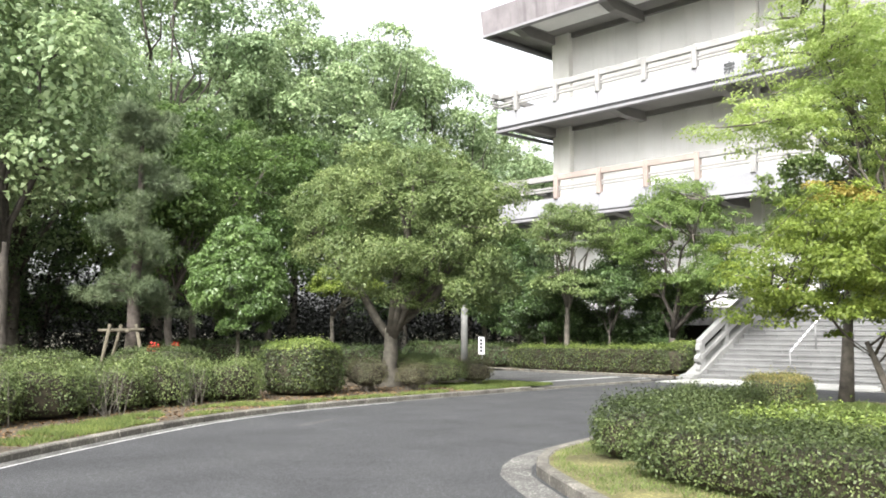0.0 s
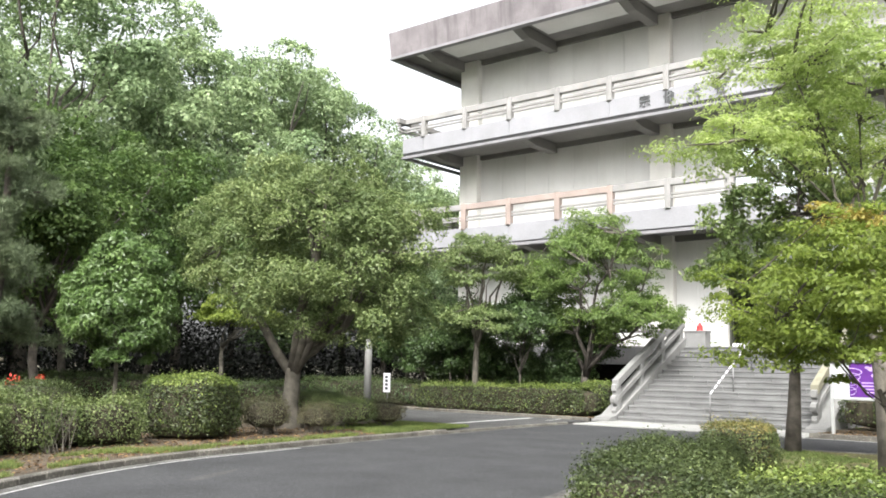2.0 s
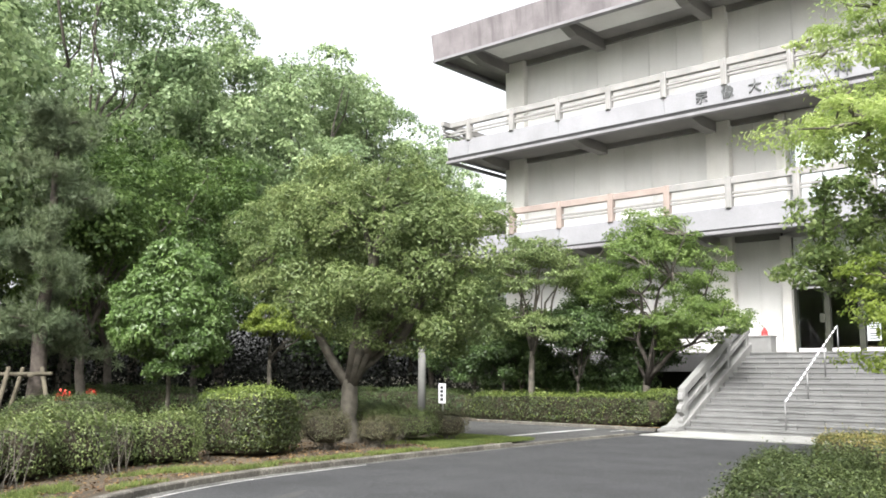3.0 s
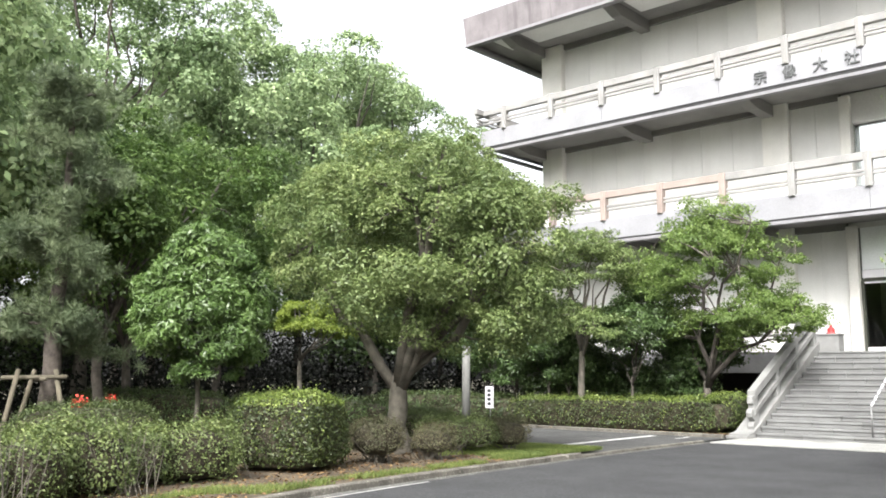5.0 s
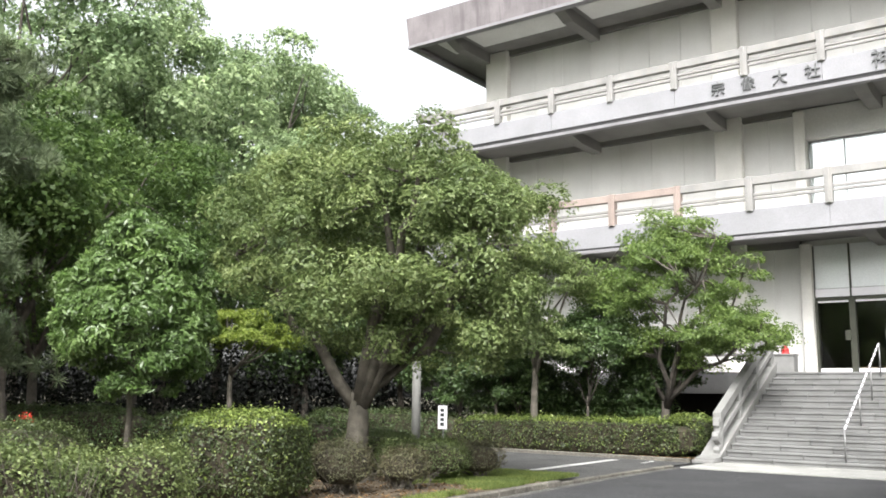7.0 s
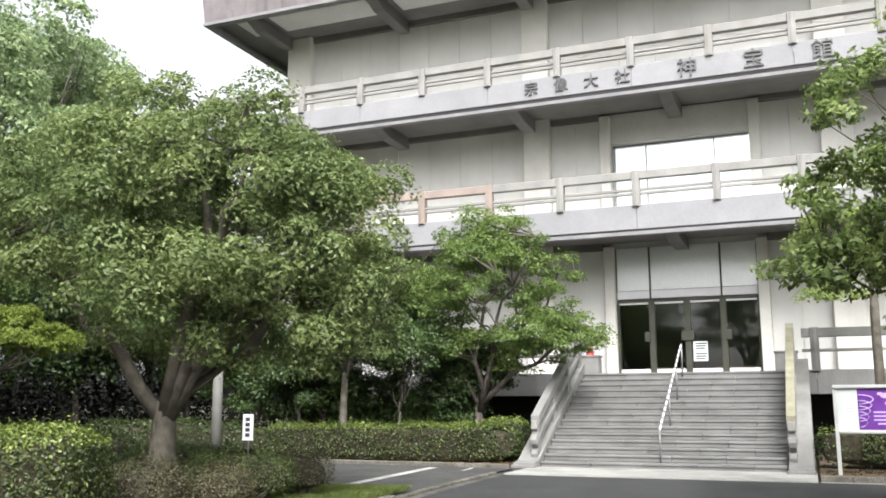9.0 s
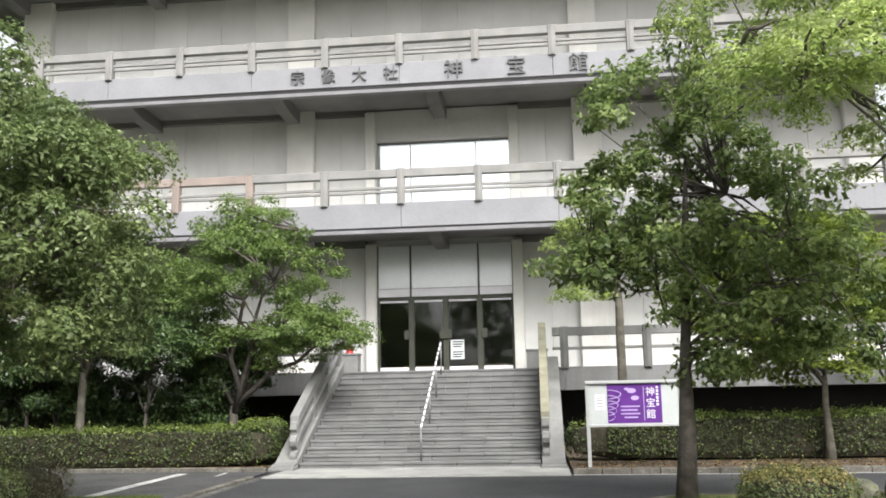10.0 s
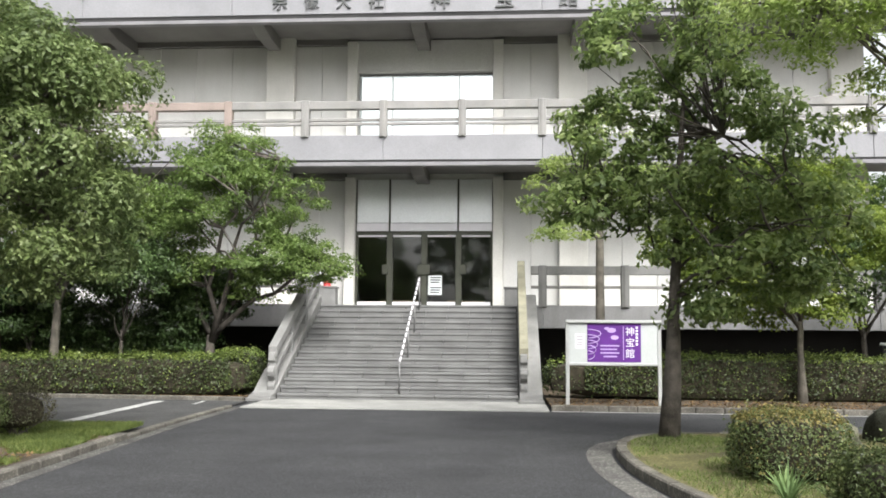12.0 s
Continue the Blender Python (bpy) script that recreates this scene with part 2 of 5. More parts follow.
L_AZALEATOP = leafy("azalea_top_leaves", (0.075, 0.105, 0.034), (0.135, 0.175, 0.058), (0.21, 0.25, 0.1), 0.5, 0.3, 2.2)
L_BROWN = leafy("brownish_shrub_leaves", (0.062, 0.053, 0.032), (0.101, 0.092, 0.054), (0.141, 0.150, 0.081), 0.6, 0.25, 1.6)
L_RUSSET = leafy("russet_young_leaves", (0.11, 0.1, 0.035), (0.2, 0.185, 0.065), (0.33, 0.26, 0.1), 0.5, 0.3, 1.6)
# Near-black leaf colour that paints the deep shade under the wood.
L_SHADE = leafy("shade_dark_leaves", (0.0020, 0.0025, 0.0015), (0.0035, 0.0050, 0.0025), (0.0060, 0.0085, 0.0035), 0.95, 0.1, 0.6)
L_GRASS = leafy("grass_blades", (0.08, 0.115, 0.03), (0.15, 0.195, 0.05), (0.235, 0.275, 0.09), 0.6, 0.35, 1.5)
L_MOSS = leafy("dry_grass_blades", (0.081, 0.114, 0.034), (0.143, 0.193, 0.052), (0.214, 0.261, 0.104), 0.7, 0.35, 1.5)
L_BLADE = leafy("strap_leaves", (0.090, 0.150, 0.045), (0.180, 0.270, 0.105), (0.330, 0.405, 0.210), 0.45, 0.3, 1.5)

# ---- building blocks ----
BASE = {}


def tagline(ob, *tags, **kw):
    return tagged(ob, *tags, **kw)


def thing(name, at, label, category, group="", kind=""):
    """An empty at the base of a thing, to which its parts are tied."""
    ob = new(name)
    ob.location = at
    ob.empty_display_size = 0.2
    BASE[ob] = Matrix.Translation(at)
    return tagged(ob, label, category, group, kind)


def part(name, me, material, parent=None, at=None, label="", kind=""):
    """Links a mesh as one object, in world place at, under a thing or under a part."""
    if isinstance(me, bmesh.types.BMesh):
        data = bpy.data.meshes.new(name)
        me.to_mesh(data)
        me.free()
        me = data
    if material is not None and not me.materials:
        me.materials.append(material)
    ob = new(name, me)
    at = at if at is not None else Matrix.Identity(4)
    ob.matrix_basis = at
    if parent is not None:
        ob.parent = parent
        ob.matrix_parent_inverse = BASE[parent].inverted()
    BASE[ob] = at
    if label or kind:
        tagged(ob, label, kind=kind)
    return ob


def box(x0, x1, y0, y1, z0, z1, bevel=0.01, bm=None):
    """A box with softened edges, in a bmesh of its own or added to bm."""
    one = bmesh.new()
    bmesh.ops.create_cube(one, size=1.0, matrix=Matrix.LocRotScale(((x0 + x1) / 2, (y0 + y1) / 2, (z0 + z1) / 2), None, (x1 - x0, y1 - y0, z1 - z0)))
    if bevel:
        bmesh.ops.bevel(one, geom=one.edges[:], offset=bevel, segments=1, affect="EDGES")
    return one if bm is None else joined(bm, one)


def joined(bm, one):
    data = bpy.data.meshes.new("tmp")
    one.to_mesh(data)
    one.free()
    bm.from_mesh(data)
    bpy.data.meshes.remove(data)
    return bm


def prism(outline, x0, x1, bevel=0.0):
    """An outline of (y, z) drawn out along x."""
    bm = bmesh.new()
    a = [bm.verts.new((x0, y, z)) for y, z in outline]
    b = [bm.verts.new((x1, y, z)) for y, z in outline]
    bm.faces.new(a)
    bm.faces.new(b[::-1])
    for i in range(len(a)):
        j = (i + 1) % len(a)
        bm.faces.new((a[j], a[i], b[i], b[j]))
    bmesh.ops.recalc_face_normals(bm, faces=bm.faces[:])
    if bevel:
        bmesh.ops.bevel(bm, geom=bm.edges[:], offset=bevel, segments=1, affect="EDGES")
    return bm


def mesh_data(name, verts, faces, smooth=False):
    me = bpy.data.meshes.new(name)
    me.from_pydata([tuple(v) for v in verts], [], [tuple(f) for f in faces])
    if smooth:
        me.polygons.foreach_set("use_smooth", [True] * len(me.polygons))
    me.update()
    return me


def quads(name, corners):
    """A mesh of loose four-cornered leaves; corners is n x 4 x 3."""
    n = len(corners)
    me = bpy.data.meshes.new(name)
    me.vertices.add(4 * n)
    me.vertices.foreach_set("co", np.ascontiguousarray(corners, dtype=np.float32).ravel())
    me.loops.add(4 * n)
    me.loops.foreach_set("vertex_index", np.arange(4 * n, dtype=np.int32))
    me.polygons.add(n)
    me.polygons.foreach_set("loop_start", np.arange(0, 4 * n, 4, dtype=np.int32))
    me.polygons.foreach_set("loop_total", np.full(n, 4, dtype=np.int32))
    me.update(calc_edges=True)
    return me


def unit(v):
    return v / np.maximum(np.linalg.norm(v, axis=-1, keepdims=True), 1e-9)


def leaves(rng, points, facing, length, width, droop=0.2, spread=0.7):
    """Diamond leaves, folded along the middle, that face roughly one way."""
    n = len(points)
    normal = unit(facing + rng.normal(0, spread, (n, 3)))
    along = unit(np.cross(normal, rng.normal(0, 1, (n, 3))))
    along[:, 2] -= droop
    along = unit(along)
    across = unit(np.cross(normal, along))
    size = rng.uniform(0.65, 1.25, (n, 1))
    le, wi = along * length * size, across * width * size
    fold = normal * width * 0.28 * size
    return np.stack([points - le * 0.5, points + wi * 0.5 - le * 0.05 + fold, points + le * 0.5, points - wi * 0.5 - le * 0.05 + fold], axis=1)


def tube_into(verts, faces, points, radii, sides=8):
    points = [Vector(p) for p in points]
    start = len(verts)
    for i, p in enumerate(points):
        way = (points[min(i + 1, len(points) - 1)] - points[max(i - 1, 0)]).normalized()
        side = way.orthogonal().normalized() if abs(way.z) < 0.9 else Vector((1, 0, 0)) - way * way.x
        side.normalize()
        up = way.cross(side)
        for k in range(sides):
            a = 2 * math.pi * k / sides
            verts.append(p + (side * math.cos(a) + up * math.sin(a)) * radii[i])
    for i in range(len(points) - 1):
        for k in range(sides):
            j = (k + 1) % sides
            faces.append((start + i * sides + k, start + i * sides + j, start + (i + 1) * sides + j, start + (i + 1) * sides + k))
    faces.append([start + k for k in range(sides)][::-1])
    faces.append([start + (len(points) - 1) * sides + k for k in range(sides)])


def tube(points, radii, sides=8, smooth=True):
    v, f = [], []
    tube_into(v, f, points, radii, sides)
    return mesh_data("tube", v, f, smooth)


def clumps(rng, blobs, count, low=-0.55, inner=0.5):
    """Centres of leaf clumps over and inside the blobs (x, y, z, rx, ry, rz), with the way out from the blob."""
    vol = np.array([b[3] * b[4] * b[5] for b in blobs]) ** 0.67
    pick = rng.choice(len(blobs), count, p=vol / vol.sum())
    way = unit(rng.normal(0, 1, (count, 3)))
    way[:, 2] = np.where(way[:, 2] < low, -way[:, 2] * 0.6, way[:, 2])
    b = np.array(blobs, dtype=float)[pick]
    r = inner + (1 - inner) * rng.uniform(0, 1, (count, 1)) ** 0.6
    return b[:, :3] + way * b[:, 3:] * r, way


def crown(rng, centres, way, radius, per, length, width, flat=0.6, droop=0.25, spread=0.6):
    """Leaves of all the clumps in one array."""
    n = len(centres)
    rad = radius * rng.uniform(0.6, 1.3, n)
    k = np.repeat(np.arange(n), per)
    d = unit(rng.normal(0, 1, (len(k), 3)))
    q = d * (rng.uniform(0, 1, (len(k), 1)) ** 0.45) * rad[k][:, None]
    q[:, 2] *= flat
    q[:, 2] -= 0.25 * (q[:, 0] ** 2 + q[:, 1] ** 2) / np.maximum(rad[k], 0.05)
    face = unit(d * 0.6 + way[k] * 0.5 + np.array([0, 0, 0.7]))
    return leaves(rng, centres[k] + q, face, length, width, droop, spread)


def billows(rng, blobs, count, radius, per, length, width, droop=0.25, spread=0.45):
    """Rounded sprays of leaves over the blobs: each one a domed shell, open below."""
    centres, way = clumps(rng, blobs, count, -0.6, 0.72)
    rad = radius * rng.uniform(0.6, 1.3, count)
    k = np.repeat(np.arange(count), per)
    d = unit(rng.normal(0, 1, (len(k), 3)) + way[k] * 0.7 + np.array([0, 0, 0.75]))
    lump = 1 + 0.16 * np.sin(7 * d[:, :1] + k[:, None]) * np.sin(8 * d[:, 1:2] + 2.0 * k[:, None])
    q = d * rad[k][:, None] * rng.uniform(0.78, 1.04, (len(k), 1)) * lump
    q[:, 2] *= 0.8
    return leaves(rng, centres[k] + q, d + np.array([0, 0, 0.35]), length, width, droop, spread)


def bend(rng, a, b, n, wobble, sag=0.0):
    """A crooked line from a to b."""
    a, b = np.array(a, float), np.array(b, float)
    out = []
    for i in range(n + 1):
        u = i / n
        p = a + (b - a) * u
        k = math.sin(math.pi * u)
        p = p + rng.normal(0, wobble, 3) * k * 0.6
        p[2] += sag * k
        out.append(p)
    return out


def tree(name, seed, base, fork, trunk_r, blobs, leaf, bark, label, n_clumps=150, clump_r=0.45, per=120, length=0.13, width=0.06, limbs=7, twigs=40, lean=(0, 0), flat=0.6, droop=0.25,
         spread=0.6, low=-0.55, inner=0.5, extra=None, group="", category="tree", limb=1.0, leader=0.25, sprays=None):
    """A tree: a crooked trunk that forks at some height, limbs and twigs out to the leaf clumps, and a crown of single leaves."""
    rng = np.random.default_rng(seed)
    x, y, z = base
    t = thing(name, base, label, category, group)
    centres, way = clumps(rng, blobs, n_clumps, low, inner)
    verts, faces = [], []
    top = np.array([x + lean[0], y + lean[1], z + fork])
    line = bend(rng, (x, y, z - 0.1), top, 5, trunk_r * 0.28)
    rr = [trunk_r * (1.5 if i == 0 else 1.12 if i == 1 else 1 - (0.07 if leader < 0.3 else 0.13) * i) for i in range(6)]
    rr[5] *= 0.72
    tube_into(verts, faces, line, rr, 10)
    order = np.argsort([-np.hypot(*(c[:2] - top[:2])) - 0.6 * abs(c[2] - top[2]) + rng.uniform(0, 1.5) for c in centres])
    chosen, ends = [], []
    for i in order:
        if all(np.linalg.norm(centres[i] - centres[j]) > 0.55 * np.mean([b[3] for b in blobs]) for j in chosen):
            chosen.append(i)
        if len(chosen) >= limbs:
            break
    for i in chosen:
        start = top + np.array([0, 0, -rng.uniform(0, leader) * fork])
        start = np.array(line[-1]) * 1.0 if start[2] > top[2] else np.array([np.interp(start[2], [p[2] for p in line], [p[0] for p in line]), np.interp(start[2], [p[2] for p in line], [p[1] for p in line]), start[2]])
        pl = bend(rng, start, centres[i], 6, 0.12 * np.linalg.norm(centres[i] - start) * 0.5, 0.08 * np.linalg.norm(centres[i] - start))
        r0 = trunk_r * rng.uniform(0.3, 0.5) * limb
        tube_into(verts, faces, pl, [r0 * (1 - 0.13 * k) for k in range(7)], 7)
        ends += pl[2:]
    ends = np.array(ends)
    for i in rng.permutation(n_clumps)[:twigs]:
        d = np.linalg.norm(ends - centres[i], axis=1)
        s = ends[d.argmin()]
        r0 = min(trunk_r * 0.2, 0.035)
        tube_into(verts, faces, bend(rng, s, centres[i], 4, 0.05 * d.min()), [r0, r0 * 0.85, r0 * 0.65, r0 * 0.45, r0 * 0.25], 5)
    part("trunk", mesh_data("trunk", verts, faces, True), bark, t)
    coat = crown(rng, centres, way, clump_r, per, length, width, flat, droop, spread)
    if sprays:
        coat = np.concatenate([coat, billows(rng, blobs, *sprays, length, width, droop)])
    part("crown", quads("crown", coat), leaf, t)
    if extra:
        more, mat2, cnt = extra
        c2, w2 = clumps(rng, more, cnt, -0.6, inner)
        part("crown", quads("crown", crown(rng, c2, w2, clump_r, per, length, width, flat, droop, spread)), mat2, t, label="tawny young foliage")
    return t


def block_surface(rng, n, size, power):
    """Points and ways out on a rounded box of the given full size, standing on z = 0; more of them above than at the foot."""
    half = np.array(size) / 2
    area = np.array([half[1] * half[2], half[1] * half[2], half[0] * half[2], half[0] * half[2], half[0] * half[1] * 1.0])
    side = rng.choice(5, n, p=area / area.sum())
    p = rng.uniform(-1, 1, (n, 3))
    for k, (axis, sign) in enumerate(((0, 1), (0, -1), (1, 1), (1, -1), (2, 1))):
        p[side == k, axis] = sign
    r = (np.abs(p) ** power).sum(1, keepdims=True) ** (1 / power)
    p = p / r
    way = unit(np.sign(p) * np.abs(p) ** (power - 1) / half)
    return p * half + np.array([0, 0, half[2]]), way


def hedge(name, seed, blocks, leaf, top_leaf, label, length=0.06, width=0.032, density=700, rough=0.05, power=5.0, group="", flowers=0, shoots=0.03, category="hedge", legs=0.0):
    """A clipped hedge from blocks (x, y, z, size x, size y, height, turn): a dark twiggy core under a coat of single leaves."""
    rng = np.random.default_rng(seed)
    t = thing(name, (blocks[0][0], blocks[0][1], blocks[0][2]), label, category, group)
    if legs:
        sv, sf = [], []
        for x, y, z, sx, sy, h, turn in blocks:
            for _ in range(16):
                foot = (x + rng.normal(0, sx * 0.13), y + rng.normal(0, sy * 0.13), z)
                head = (x + rng.normal(0, sx * 0.26), y + rng.normal(0, sy * 0.26), z + legs + 0.2)
                tube_into(sv, sf, bend(rng, foot, head, 4, 0.03), [0.016, 0.013, 0.011, 0.009, 0.006], 5)
        part("stems", mesh_data("stems", sv, sf), M_BARK, t, label="bare grey-brown stems")
        blocks = [(x, y, z + legs, sx, sy, h - legs, turn) for x, y, z, sx, sy, h, turn in blocks]
    core = bmesh.new()
    coat, young, petals = [], [], []
    for x, y, z, sx, sy, h, turn in blocks:
        one = bmesh.new()
        bmesh.ops.create_cube(one, size=2.0)
        bmesh.ops.subdivide_edges(one, edges=one.edges[:], cuts=4, use_grid_fill=True)
        for v in one.verts:
            c = np.array(v.co)
            c = c / (np.abs(c) ** power).sum() ** (1 / power)
            v.co = Vector((c[0] * (sx / 2 - 0.07), c[1] * (sy / 2 - 0.07), (c[2] + 1) * (h / 2 - 0.04)))
            v.co += Vector(v.co.normalized()) * noise.noise(v.co * 3 + Vector((x, y, 0))) * 0.04
        one.transform(pose(x, y, z, 0, 0, turn))
        joined(core, one)
        n = int(density * (2 * (sx + sy) * h + sx * sy))
        p, w = block_surface(rng, n, (sx, sy, h), power)
        lump = np.array([noise.noise(Vector((float(q[0]) * 1.6 + x, float(q[1]) * 1.6 + y, float(q[2]) * 1.6))) for q in p])
        p = p + w * (lump * rough * 1.6 + rng.normal(0, rough * 0.5, n))[:, None]
        hi = rng.uniform(0, 1, n) < shoots
        p[hi] += w[hi] * rng.uniform(0.02, 0.14, (hi.sum(), 1)) * np.array([0.6, 0.6, 1.0])
        c, s = math.cos(radians(turn)), math.sin(radians(turn))
        R = np.array([[c, -s, 0], [s, c, 0], [0, 0, 1]])
        p, w = p @ R.T + np.array([x, y, z]), w @ R.T
        p[:, 2] = np.maximum(p[:, 2], z + 0.01)
        sparse = (p[:, 2] - z < 0.16 * h) & (rng.uniform(0, 1, n) < 0.6)
        p, w = p[~sparse], w[~sparse]
        lv = leaves(rng, p, w + np.array([0, 0, 0.35]), length, width, 0.0, 0.65)
        # Upward faces take top_leaf: young growth, in most hedges with top light painted in.
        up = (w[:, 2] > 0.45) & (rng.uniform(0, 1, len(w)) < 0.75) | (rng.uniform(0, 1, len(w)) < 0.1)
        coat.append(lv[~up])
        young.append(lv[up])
        if flowers:
            f = rng.choice(np.flatnonzero(p[:, 2] > np.quantile(p[:, 2], 0.8)), 3).repeat(flowers // 3)
            for _ in range(5):
                petals.append(leaves(rng, p[f] + w[f] * 0.05 + rng.normal(0, 0.05, (len(f), 3)), w[f], 0.06, 0.05, 0, 0.8))
    part("core", core, M_TWIG, t)
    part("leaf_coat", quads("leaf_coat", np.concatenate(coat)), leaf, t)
    part("young_leaves", quads("young_leaves", np.concatenate(young)), top_leaf, t, label="young leaves on upward faces, most paler as if lit from above")
    if flowers:
        part("flowers", quads("flowers", np.concatenate(petals)), M_FLOWER, t, label="small red azalea flowers", kind="stuff")
    return t


def smooth_line(points, step):
    """Evenly spaced points along a curve through the given ones."""
    p = np.array(points, float)
    ext = np.vstack([2 * p[0] - p[1], p, 2 * p[-1] - p[-2]])
    out = []
    for i in range(1, len(ext) - 2):
        for u in np.linspace(0, 1, 24, endpoint=False):
            a, b, c, d = ext[i - 1:i + 3]
            out.append(0.5 * (2 * b + (c - a) * u + (2 * a - 5 * b + 4 * c - d) * u * u + (3 * b - a - 3 * c + d) * u ** 3))
    out.append(p[-1])
    out = np.array(out)
    s = np.concatenate([[0], np.cumsum(np.linalg.norm(np.diff(out, axis=0), axis=1))])
    n = max(2, int(round(s[-1] / step)) + 1)
    g = np.linspace(0, s[-1], n)
    return np.stack([np.interp(g, s, out[:, 0]), np.interp(g, s, out[:, 1])], 1)


def sheet(name, outline, z, material, category, label, kind="structure"):
    """A flat piece of ground from its outline."""
    bm = bmesh.new()
    f = bm.faces.new([bm.verts.new((x, y, z)) for x, y in outline])
    bmesh.ops.triangulate(bm, faces=[f])
    bmesh.ops.recalc_face_normals(bm, faces=bm.faces[:])
    if bm.faces[:][0].normal.z < 0:
        bmesh.ops.reverse_faces(bm, faces=bm.faces[:])
    return tagged(part(name, bm, material), label, category, kind=kind)

# ---- ground ----
LEFT_KERB = smooth_line([(16, -9), (6, -8), (-1, -5), (-6, -1.2), (-9, 1.9), (-11.2, 4.5), (-12.7, 6.6), (-13.6, 8.0), (-14.3, 9.4), (-14.85, 11), (-15.15, 12.7), (-15.4, 14.7), (-15.55, 16.5), (-15.75, 19), (-15.95, 22), (-16.05, 25.6)], 0.61)
ISLAND_KERB = smooth_line([(16, 5.6), (8, 5.8), (2, 6.0), (-1.5, 6.25), (-3.4, 6.85), (-4.5, 7.45), (-5.3, 8.0), (-6.1, 8.6), (-6.75, 9.5), (-7.05, 10.4), (-7.5, 12.2), (-8.0, 14.3), (-8.35, 16.3), (-8.42, 17.9), (-8.3, 19.2), (-7.9, 20.1), (-7.2, 20.5), (-6.2, 20.65), (-4.5, 20.8), (2, 21.0), (16, 21.2)], 0.61)
RIGHT_KERB = smooth_line([(-9.0, 25.85), (-4, 25.75), (4, 25.6), (16, 25.4)], 0.61)
LOT_KERB = smooth_line([(-16.2, 27.2), (-19, 27.35), (-24, 27.6), (-30, 27.9)], 0.61)

sheet("ground", [(-900, -900), (900, -900), (900, 900), (-900, 900)], -0.06, M_FOREST, "ground", "dark bare earth reaching far beyond the trees")
sheet("road", [(-60, -40), (60, -40), (60, 27.9), (-16.2, 27.9), (-16.1, 20), (-30, 20)], 0.0, M_ASPHALT, "road", "smooth grey asphalt drive curving past the museum steps")
sheet("parking_lot", [(-16.05, 20.3), (-15.97, 22), (-16.08, 27.2), (-30, 27.9), (-30, 20.3)], 0.035, M_LOT, "parking", "pale worn asphalt parking bay with faded lines")
bed = [tuple(p) for p in LEFT_KERB if p[1] < 19.4] + [(-16.0, 20.0), (-16.6, 20.4), (-19, 20.6), (-70, 20.6), (-70, -40), (16, -40)]
sheet("planting_bed", bed, 0.09, M_SOIL, "ground", "brown earth bed with dry leaf litter and weeds")
sheet("woodland_floor", [(-70, 27.9), (-24, 27.7), (-29, 33), (-29, 70), (-120, 70), (-120, -40), (-70, -40)], 0.08, M_FOREST, "ground", "dark shaded earth under tall trees")
sheet("lawn", [tuple(p) for p in ISLAND_KERB], 0.115, M_LAWN, "lawn", "mossy yellow-green lawn on the traffic island")
sheet("building_bed", [(-9.0, 25.9), (16, 25.5), (40, 25.5), (40, 36), (-9.0, 36)], 0.10, M_SOIL, "ground", "brown soil bed below the museum gallery")
sheet("building_bed", [(-16.2, 27.28), (-16.2, 36), (-60, 36), (-60, 27.9), (-24, 27.66)], 0.10, M_SOIL, "ground", "brown soil bed between hedge and museum gallery")
part("step_apron", box(-15.8, -9.05, 25.55, 28.05, -0.05, 0.03, 0.006), M_SLAB)
tagged(bpy.data.objects["step_apron"], "bright pale concrete slab at the foot of the steps", "pavement", kind="structure")
for nm, pts, w in (("bay_line", [(-17.72, 20.75), (-18.05, 26.7)], 0.13), ("bay_line", [(-16.95, 25.9), (-17.05, 26.9)], 0.05)):
    (xa, ya), (xb, yb) = pts
    tagged(part(nm, mesh_data(nm, [(xa - w, ya, 0.041), (xa + w, ya, 0.041), (xb + w, yb, 0.041), (xb - w, yb, 0.041)], [(0, 1, 2, 3)]), M_LINE), "worn white painted parking bay line", "road marking", kind="structure")


def ribbon(name, line, d0, d1, z, material, label, category, keep=lambda p: True):
    """A strip beside a curve, between two distances to its left."""
    t = np.gradient(line, axis=0)
    nrm = unit(np.stack([-t[:, 1], t[:, 0]], 1))
    v, f = [], []
    for p, q in zip(line, nrm):
        v += [(*(p + q * d0), z), (*(p + q * d1), z)]
    for i in range(len(line) - 1):
        if keep(line[i]):
            f.append((2 * i, 2 * i + 1, 2 * i + 3, 2 * i + 2))
    me = mesh_data(name, v, f)
    if me.polygons and me.polygons[0].normal.z < 0:
        me.flip_normals()
    return tagged(part(name, me, material), label, category, kind="structure")


ribbon("gutter", LEFT_KERB, -0.10, -0.30, 0.006, M_GUTTER, "worn grey concrete gutter along the kerb", "gutter")
ribbon("edge_line", LEFT_KERB, -0.31, -0.36, 0.005, M_LINE, "thin worn white line at the road edge", "road marking", lambda p: 3.0 < p[1] < 13.5)
ribbon("gutter", ISLAND_KERB, 0.13, 0.48, 0.006, M_GUTTER, "stained concrete gutter round the island", "gutter")
ribbon("gutter", RIGHT_KERB, -0.10, -0.28, 0.006, M_SLAB, "pale concrete gutter strip", "gutter")

# a pale scuffed patch on the asphalt
tagged(part("scuffed_patch", mesh_data("scuffed_patch", [(-0.1, -0.8, 0), (0.08, -0.7, 0), (0.14, 0.2, 0), (0.02, 0.85, 0), (-0.08, 0.3, 0)], [(0, 1, 2, 3, 4)]), M_LOT, None, pose(-12.6, 10.2, 0.004, 0, 0, 28)), "faded pale scuff on the asphalt", "road marking", kind="structure")

# ---- the museum ----
C = -12.72
G_Y, W_Y = 33.3, 36.1
